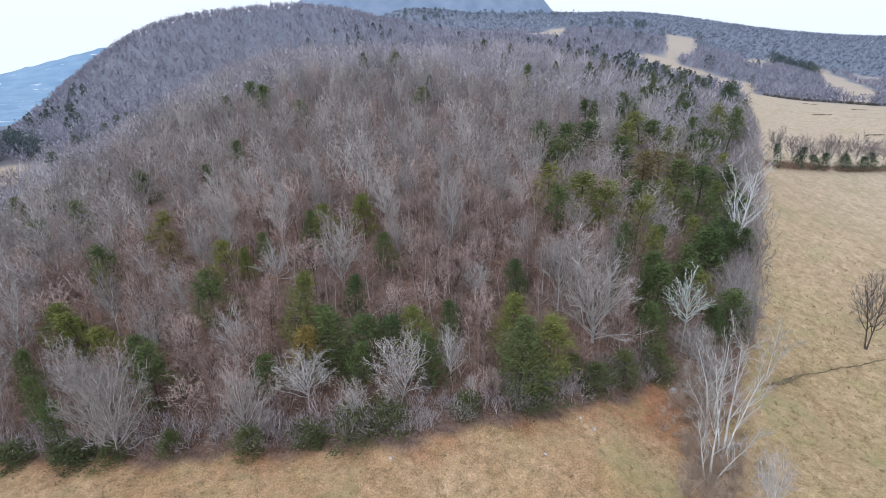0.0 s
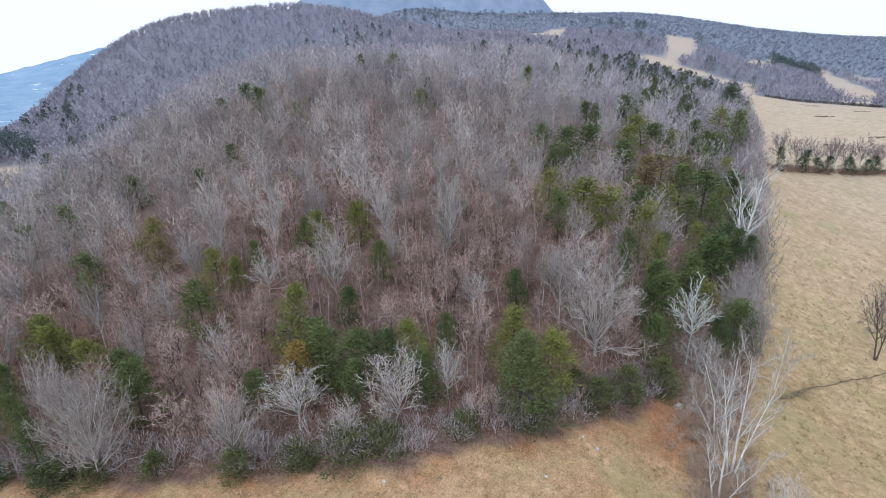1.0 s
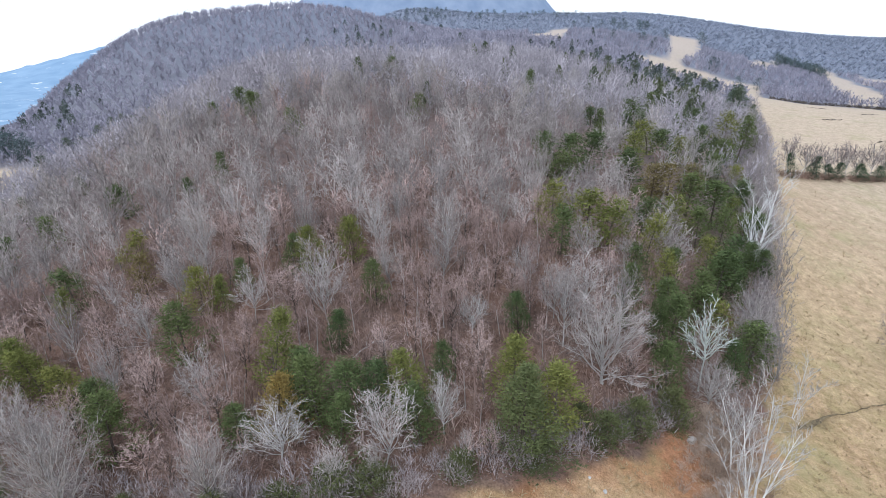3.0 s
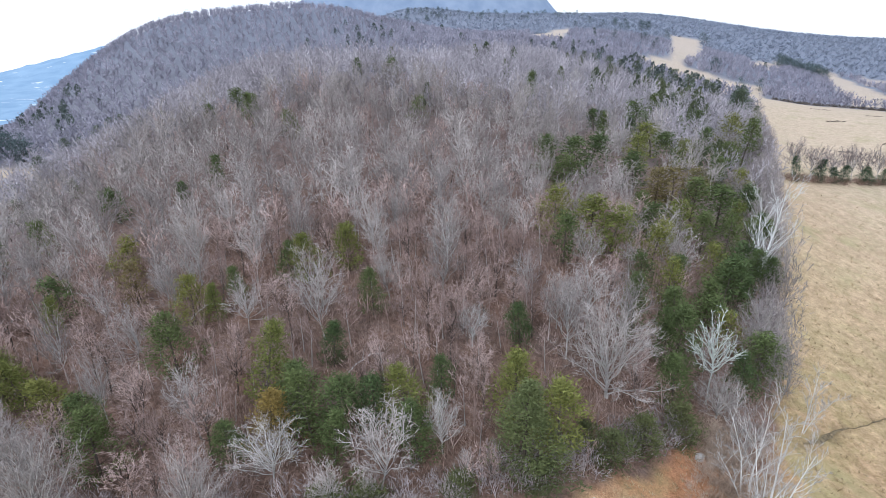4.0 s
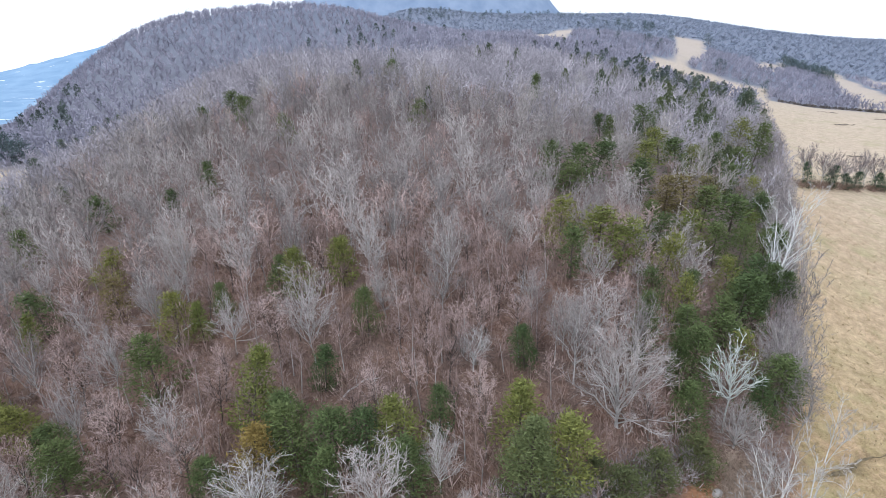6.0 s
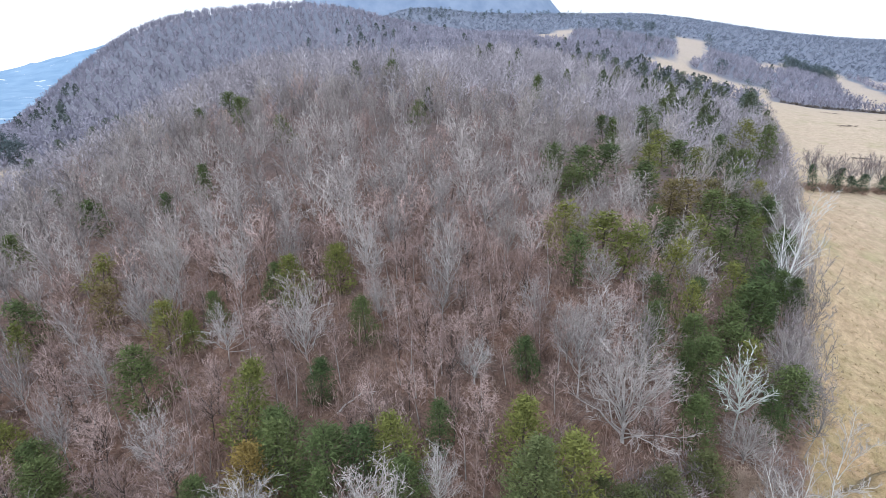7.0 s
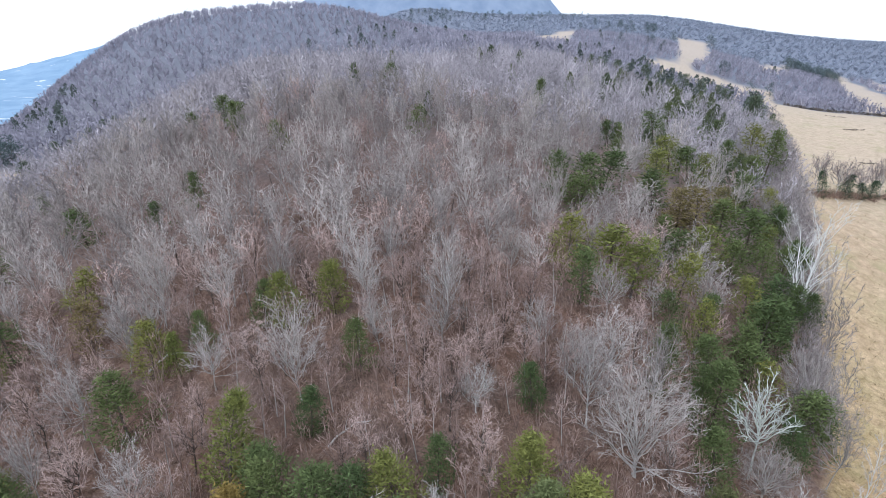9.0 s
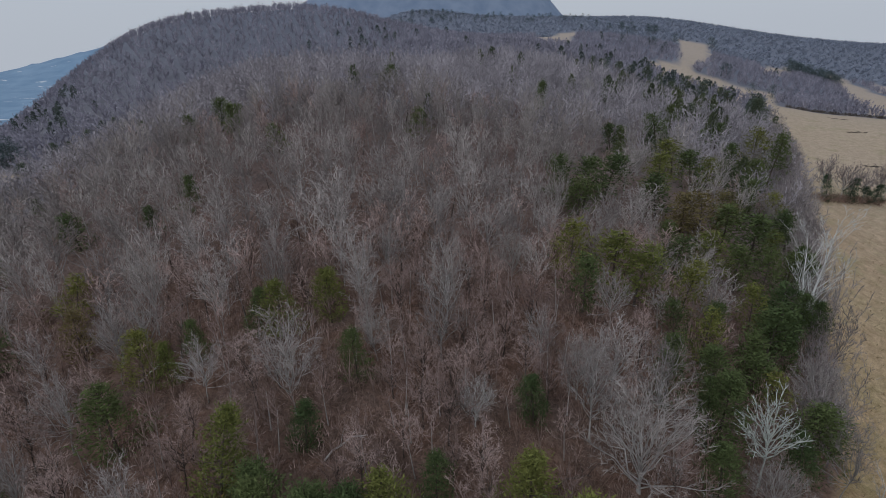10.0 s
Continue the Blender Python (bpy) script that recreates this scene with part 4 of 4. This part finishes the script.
def plant_sycamore(x, y, tall, stems, seed, label, bark=None, leaf=None, name="sycamore", group="sycamores by the drain", bend=0.07, many=13, fine=8, low=0.25):
    """Several pale stems from one foot, each forking upward into fine branches."""
    rng = random.Random(seed)
    top = tagged(new(name), label, "tree", group)
    top.matrix_world = pose(x, y, placed(x, y))
    crown = Shape()

    def branch(shape, p, way, length, radius, level):
        pts, _ = grown(p, way, length, 6, bend * (1 + 0.5 * level), 0.03, rng)
        shape.tube(pts, [radius * (1 - 0.14 * i) for i in range(7)], 5 if level == 0 else 3)
        if level == 2:
            for k in range(fine):
                q, w = along(pts, 0.12 + 0.86 * (k + rng.random()) / fine)
                w = (spun(w, rng.uniform(0.3, 0.75), rng.uniform(0, 6.28)) + Vector((0, 0, 0.15))).normalized()
                ln = length * rng.uniform(0.2, 0.42)
                crown.sliver(q, q + w * ln, 0.036, rng)
                for _ in range(3):
                    a = q + w * ln * rng.uniform(0.2, 0.9)
                    crown.sliver(a, a + spun(w, rng.uniform(0.3, 0.8), rng.uniform(0, 6.28)) * ln * 0.55, 0.022, rng)
            return
        forks = many if level == 0 else 5
        for k in range(forks):
            s = (low if level == 0 else 0.25) + (0.97 - low) * (k + rng.random()) / forks
            q, w = along(pts, min(s, 0.98))
            out = (spun(w, rng.uniform(0.4, 0.85), rng.uniform(0, 6.28)) + Vector((0, 0, 0.32))).normalized()
            thick = max(radius * (1.02 - 0.84 * s) * 0.52, 0.014)
            branch(shape, q, out, length * rng.uniform(0.22, 0.4) * (1.25 - 0.5 * s), thick, level + 1 if level or rng.random() < 0.75 else 2)

    for bearing, slant, long, thick in stems:
        a, b = radians(bearing), radians(slant)
        way = Vector((math.cos(a) * math.sin(b), math.sin(a) * math.sin(b), math.cos(b)))
        stem = Shape()
        branch(stem, Vector((math.cos(a) * 0.3, math.sin(a) * 0.3, -0.35)), way, tall * long, thick, 0)
        ob = new("stem", stem.mesh("stem", bark or BARK_WHITE))
        ob.parent = top
    ob = new("crown", crown.mesh("crown", leaf or TWIG_WHITE))
    ob.parent = top


plant_sycamore(22.3, 35.8, 9.5, ((60, 6, 1.0, 0.12), (178, 12, 0.85, 0.09), (345, 24, 0.7, 0.07)), 9, "white-barked sycamore clump with several stems rising from brush")
plant_sycamore(24.9, 39.0, 11.5, ((45, 10, 1.0, 0.13), (5, 17, 0.85, 0.1), (95, 6, 0.9, 0.09)), 21, "white-barked sycamore leaning towards the pasture")
plant_sycamore(26.2, 43.6, 10.0, ((40, 12, 1.0, 0.11), (160, 11, 0.95, 0.09), (190, 24, 0.7, 0.06)), 33, "white-barked sycamore forking low above grey brush")
plant_sycamore(38.3, 54.6, 7.0, ((15, 9, 1.0, 0.07), (350, 16, 0.8, 0.05)), 45, "slender white-barked sycamore at the end of the drain")
plant_sycamore(46.7, 80.4, 16.6, ((20, 2, 0.98, 0.2), (60, 3, 0.9, 0.14)), 57, "white-barked tree standing out above cedars at the pasture edge", BARK_PURE, BARK_PURE, "white_tree", "", low=0.2, many=20, fine=6)
DEAD = limbed("dead_tree", 323, 11, 6.5, BARK_LICHEN, BARK_LICHEN, limbs=22, subs=6, ends=3, twigs=1, fork=0.35, wide=0.085, flare=0.5, top=0.6, stout=1.1)
DEAD.plant(27.9, 55.2, 11.0, 7.6, "dead grey-white tree with crooked lichen-covered branches", "", 40)
PALES[1].plant(25.2, 31.6, 7.5, 4.4, "small white-barked sapling beside the field", "", 120, (0, 5))
LONE = limbed("field_tree", 310, 10, 6.5, BARK_DARK, TWIG_DARK, limbs=30, subs=9, ends=5, twigs=3, fork=0.2, wide=0.05, stems=2, flare=0.62, sag=0.06, top=0.75, splay=0.45, stout=1.6)
LONE.plant(57.9, 63.6, 12, 7.5, "dark bare tree standing alone in the pasture", "", 10)


HEDGES = [Kind("hedgerow_tree", "tree", bare_tree(130 + i, 10, 7, limbs=15, subs=7, ends=4, twigs=2, top=0.5, fork=0.3, wide=0.1, flare=0.5), BARK_GREY, TWIG_MAUVE, 10, 7) for i in range(4)]


def plant_hedge():
    """The row of trees across the pasture."""
    rng = random.Random(5)
    for i in range(15):
        s = (i + 0.3 + rng.uniform(-0.25, 0.25)) / 15
        x, y = 86 + 62 * s, 137.2 + 22.7 * s + rng.uniform(-0.3, 1.0)
        HEDGES[i % 4].plant(x, y, rng.uniform(8, 11), rng.uniform(6, 8.5), "bare mauve-grey tree in the hedgerow across the pasture", "hedgerow trees", rng.uniform(0, 360))
    for s, tall, wide in ((0.02, 6.5, 3.0), (0.145, 6.2, 4.6), (0.235, 4.6, 3.6), (0.28, 4.8, 3.8), (0.385, 5.2, 3.2), (0.43, 4.0, 3.4), (0.52, 4.4, 4.0), (0.58, 5.5, 4.2), (0.7, 4.6, 3.6), (0.79, 5.6, 4.4), (0.9, 5.0, 4.0)):
        x, y = 86 + 62 * s, 136.2 + 22.7 * s + rng.uniform(-0.5, 0.3)
        DARKS[int(s * 97) % 3].plant(x, y, tall, wide, "dark green bushy cedar in the hedgerow across the pasture", "hedgerow cedars", rng.uniform(0, 360))


plant_hedge()


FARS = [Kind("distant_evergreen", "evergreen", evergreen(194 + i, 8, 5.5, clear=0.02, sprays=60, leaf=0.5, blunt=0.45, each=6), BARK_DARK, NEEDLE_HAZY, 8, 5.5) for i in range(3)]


def plant_grove():
    """Dark evergreens past the meadow in the west."""
    rng = random.Random(15)
    for _ in range(34):
        az, d = radians(rng.uniform(-44, -36.4)), rng.uniform(306, 342)
        FARS[rng.randrange(3)].plant(d * math.sin(az), d * math.cos(az), rng.uniform(10, 14), rng.uniform(7, 10), "dark evergreen in a grove beyond the small meadow", "evergreen grove", rng.uniform(0, 360))


plant_grove()




def plant_valley():
    """Dark evergreens dotted over the far side of the valley."""
    rng = random.Random(25)
    spots = [(21.5, 848, 13), (24.7, 880, 17), (25.8, 560, 13), (25.4, 566, 8), (19.6, 640, 12), (16.8, 615, 11), (20.6, 640, 9), (29.4, 492, 10), (28.0, 488, 9)]
    spots += [(az, 790 - (az - 30.6) * 36 + rng.uniform(-14, 14), rng.uniform(10, 15)) for az in np.linspace(30.6, 34.2, 30)]
    spots += [(rng.gauss(-2, 2.4), rng.uniform(1140, 1250), rng.uniform(7, 11)) for _ in range(46)]
    spots += [(rng.uniform(4, 14), rng.uniform(1080, 1250), rng.uniform(7, 12)) for _ in range(34)]
    spots += [(rng.uniform(13, 20), rng.uniform(880, 1000), rng.uniform(9, 14)) for _ in range(14)]
    for az, d, tall in spots:
        FARS[rng.randrange(3)].plant(d * math.sin(radians(az)), d * math.cos(radians(az)), tall, tall * 0.8, "dark evergreen on the far side of the valley", "valley evergreens", rng.uniform(0, 360))


plant_valley()


# ---- undergrowth, dry grass, stones ----
def build_cover():
    def clump(seed, tall, broad, blades, wide):
        rng = random.Random(seed)
        s = Shape()
        for _ in range(blades):
            p = Vector((rng.gauss(0, broad * 0.16), rng.gauss(0, broad * 0.16), -0.1))
            q = Vector((rng.gauss(0, broad * 0.33), rng.gauss(0, broad * 0.33), tall * rng.uniform(0.5, 1)))
            m = p.lerp(q, 0.5) + Vector((0, 0, tall * 0.1))
            s.sliver(p, q, wide, rng)
            s.sliver(m, m + (q - m) * 0.5 + Vector((rng.gauss(0, 0.3), rng.gauss(0, 0.3), 0.2)) * tall * 0.4, wide * 0.7, rng)
        return np.array([tuple(v) for v in s.v]), np.array(s.f)

    brush = [clump(400 + i, 1.5, 2.4, 30, 0.055) for i in range(5)]
    x, y, rng = scatter(30, 92, 2.2, 47, 31, 0.9)
    mass("undergrowth", "thin reddish-brown brush on the leaf litter", "undergrowth", x, y, rng, brush, BRUSH, (0.5, 1.3))
    young = [tuft(440 + i, 5.8, 2.7, 64, 0.06, low=0.3, long=0.8, limbs=5, deep=0.5) for i in range(7)]
    x, y, rng = scatter(40, 88, 2.0, 48, 37, 0.9)
    clear = np.ones(len(x), bool)
    for a, b, _, wide in CEDARS_EDGE + CEDARS_FRONT:
        clear &= np.hypot(x - a, y - b) > 0.5 * wide + 0.6
    x, y = x[clear], y[clear]
    mass("young_woods", "crowded slender leafless young trees with reddish-grey twigs", "woods", x, y, rng, young, BRUSH_PINK, (0.5, 1.1))
    tufts = [clump(420 + i, 0.34, 0.5, 5, 0.075) for i in range(4)]
    rng = np.random.default_rng(33)
    x, y = rng.uniform(-50, 110, 26000), rng.uniform(28, 135, 26000)
    ok = (meadow(x, y) > 0) & (rng.random(26000) < np.clip(1.25 - np.hypot(x, y) / 130, 0.05, 1))
    mass("dry_grass", "tufts of dry straw-coloured grass in the field", "grass", x[ok], y[ok], rng, tufts, STRAW, (0.5, 1.2))


build_cover()


def build_thicket():
    """Brush round the sycamore's foot."""
    rng = np.random.default_rng(41)
    n = 200
    y = rng.uniform(32, 52, n)
    x = 22 + (y - 35) * 0.38 + rng.normal(0, 1.9, n)
    s = Shape()
    dice = random.Random(3)
    for _ in range(40):
        p = Vector((dice.gauss(0, 0.25), dice.gauss(0, 0.25), -0.1))
        q = Vector((dice.gauss(0, 0.8), dice.gauss(0, 0.8), dice.uniform(0.8, 2.2)))
        s.sliver(p, q, 0.035, dice)
        for _ in range(3):
            m = p.lerp(q, dice.uniform(0.3, 0.9))
            s.sliver(m, m + Vector((dice.gauss(0, 0.35), dice.gauss(0, 0.35), dice.uniform(0.1, 0.6))), 0.022, dice)
    mass("thicket", "grey-brown leafless brush round the foot of the sycamore", "brush", x, y, rng, [(np.array([tuple(v) for v in s.v]), np.array(s.f))], BRUSH_BROWN, (0.4, 1.15))


def build_front_brush():
    """Low grey shrubs along the wood's front, between the cedars and the field."""
    rng = np.random.default_rng(49)
    n = 210
    x = rng.uniform(-46, 24, n)
    y = np.interp(x, WOOD_X, WOOD_Y) + 0.5 + np.abs(rng.normal(0, 1.7, n))
    mass("front_brush", "low grey leafless shrubs along the wood's front", "brush", x, y, rng, [tuft(500 + i, 3.0, 2.7, 84, 0.05, low=0.1, long=0.75, limbs=6) for i in range(5)], BRUSH_MAUVE, (0.5, 1.3))


def build_edge_brush():
    """The close twiggy band between the cedars and the pasture."""
    rng = np.random.default_rng(47)
    n = 330
    y = 52 + 150 * rng.random(n) ** 1.25
    x = np.interp(y, EAST_Y, EAST_X) - 1.2 - np.abs(rng.normal(0, 2.6, n)) * np.clip(y / 90, 0.8, 1.6)
    keep = clear_view(x, y, 0.35, 1.0)
    x, y = x[keep], y[keep]
    mass("edge_brush", "close mauve-grey leafless brush along the pasture edge", "brush", x, y, rng, [tuft(490 + i, 7.2, 4.4, 150, 0.075, low=0.2, long=0.7, limbs=7) for i in range(5)], BRUSH_MAUVE, (0.55, 1.15))


def stone(x, y, wide, deep, tall, label):
    bm = bmesh.new()
    bmesh.ops.create_icosphere(bm, subdivisions=2, radius=1)
    dice = random.Random(int(x * 10))
    for v in bm.verts:
        v.co = Vector((v.co.x * wide, v.co.y * deep, v.co.z * tall)) * dice.uniform(0.82, 1.1)
    me = bpy.data.meshes.new("stone")
    bm.to_mesh(me)
    bm.free()
    me.materials.append(STONE)
    ob = tagged(new("stone", me), label, "stone")
    ob.matrix_world = pose(x, y, placed(x, y) + tall * 0.35, 0, 0, dice.uniform(0, 180))


def build_ditch():
    """A narrow wet drain across the pasture, dark with bare soil."""
    m, n, l, b = material("wet_soil", 0.7)
    l.new(ramp(n, l, grain(n, l, 3.0), ((0.35, (0.08, 0.06, 0.036)), (0.65, (0.24, 0.185, 0.105)))), b.inputs["Base Color"])
    xs, ys = zip(*DITCH)
    x = np.arange(37.6, 90, 0.3)
    y = np.interp(x, xs, ys) + 0.12 * np.sin(x * 0.9) + 0.06 * np.sin(x * 3.1)
    half = 0.07 + 0.03 * np.sin(x * 2.3) + 0.03 * np.sin(x * 5.9) + 0.3 * np.exp(-((x - 41) / 2.2) ** 2)
    rows = [np.stack([x, y + s * half, lay(x, y + s * half) + h], -1) for s, h in ((-1, 0.02), (-0.5, 0.07), (0.5, 0.07), (1, 0.02))]
    k = len(x)
    i, j = np.meshgrid(np.arange(k - 1), np.arange(3))
    q = np.stack([j * k + i, j * k + i + 1, (j + 1) * k + i + 1, (j + 1) * k + i], -1).reshape(-1, 4)
    tagged(new("ditch", mesh_of("ditch", np.concatenate(rows), q, m)), "narrow muddy drain crossing the dry pasture", "ditch", kind="structure")


build_ditch()


def build_hedge_brush():
    rng = np.random.default_rng(43)
    n = 260
    a = rng.random(n)
    x, y = 84 + 62 * a + rng.normal(0, 0.4, n), 135.6 + 22.6 * a + rng.normal(0, 0.7, n)
    mass("hedge_brush", "dark tangled brush along the foot of the hedgerow", "brush", x, y, rng, [tuft(460 + i, 1.5, 2.2, 40, 0.09, low=0.05) for i in range(3)], BRUSH, (0.6, 1.3))


def build_far_hedge():
    """Dark brush along the far end of the pasture."""
    rng = np.random.default_rng(45)
    az = np.sort(rng.uniform(30.5, 46, 420))
    d = 418 - (az - 33) * 2.2 + 5 * np.sin(az * 1.1) + rng.normal(1.5, 1.2, 420)
    a = np.radians(az)
    mass("far_hedge", "low dark brush along the far end of the pasture", "brush", d * np.sin(a), d * np.cos(a), rng, [tuft(470 + i, 1.8, 3.0, 26, 0.3, low=0.05, ever=True) for i in range(3)], BRUSH_DARK, (0.4, 0.95))
    for k, (az, d, wide) in enumerate(((35.2, 300, 3.5), (36.3, 238, 2.8), (38.9, 262, 3.2), (34.2, 352, 4.5), (37.6, 338, 4))):
        w = rng.normal(0, 1, (14, 2))
        x, y = d * math.sin(radians(az)) + w[:, 0] * wide * 0.6, d * math.cos(radians(az)) + w[:, 1] * 0.5
        mass("brush_pile", "low heap of dark brush lying in the pasture", "brush", x, y, rng, [tuft(480 + k, 0.3, 1.3, 26, 0.14, low=0.05)], BRUSH_DARK, (0.6, 1.2), kind="")


build_far_hedge()
build_hedge_brush()
build_thicket()
build_edge_brush()
build_front_brush()
stone(23.9, 47.6, 0.7, 0.42, 0.25, "pale grey flat stone lying in reddish grass")
for dx, dy, size in ((0, 0, 0.8), (0.9, 0.35, 0.6), (0.3, -0.7, 0.55), (1.5, -0.3, 0.45), (-0.8, 0.4, 0.45)):
    stone(27.2 + dx, 48.8 + dy, size, size * 0.75, size * 0.45, "pale grey rock in a small heap among brush")
stone(13.2, 39.9, 0.22, 0.16, 0.12, "small pale stone lying in the dry field")
stone(12.2, 41.0, 0.18, 0.14, 0.1, "small pale stone lying in the dry field")
stone(8.0, 36.4, 0.18, 0.14, 0.1, "small pale stone lying in the dry field")
stone(-5.2, 35.4, 0.2, 0.14, 0.1, "small pale stone lying in the dry field")


def fallen(name, x, y, long, turn, thick, label, bark, rise=0.5):
    """A bare trunk lying on the litter, with stubs of its branches."""
    rng = random.Random(int(x * 7))
    s = Shape()
    pts = [Vector((long * k / 6, rng.gauss(0, 0.12), thick * 0.7 + rise * math.sin(k * 0.52))) for k in range(7)]
    s.tube(pts, [thick * (1 - 0.12 * k) for k in range(7)], 6)
    for k in range(5):
        q, w = along(pts, 0.3 + 0.15 * k)
        s.tube([q, q + spun(w, 0.8, k * 1.7) * 0.5 + Vector((0, 0, 0.3)), q + spun(w, 0.7, k * 1.7) * 1.1 + Vector((0, 0, 0.5))], [thick * 0.4, thick * 0.28, 0.01], 4)
    ob = tagged(new(name, s.mesh(name, bark)), label, "log")
    ob.matrix_world = pose(x, y, placed(x, y), 0, 0, turn)


fallen("fallen_log", -35.5, 37.9, 1.9, 4, 0.06, "weathered pale log lying at the edge of the wood", BARK_WHITE, 0.0)
fallen("fallen_tree", -27.6, 61.6, 5.6, 12, 0.11, "pale fallen tree propped above the litter among cedars", BARK_WHITE, 1.6)
fallen("fallen_tree", -8.6, 51.8, 5.2, 35, 0.09, "grey fallen trunk lying across the wooded slope", BARK_GREY, 0.9)
fallen("fallen_tree", 9.3, 51.0, 3.2, 20, 0.1, "dark fallen trunk at the foot of the great bare tree", BARK_DARK, 0.4)
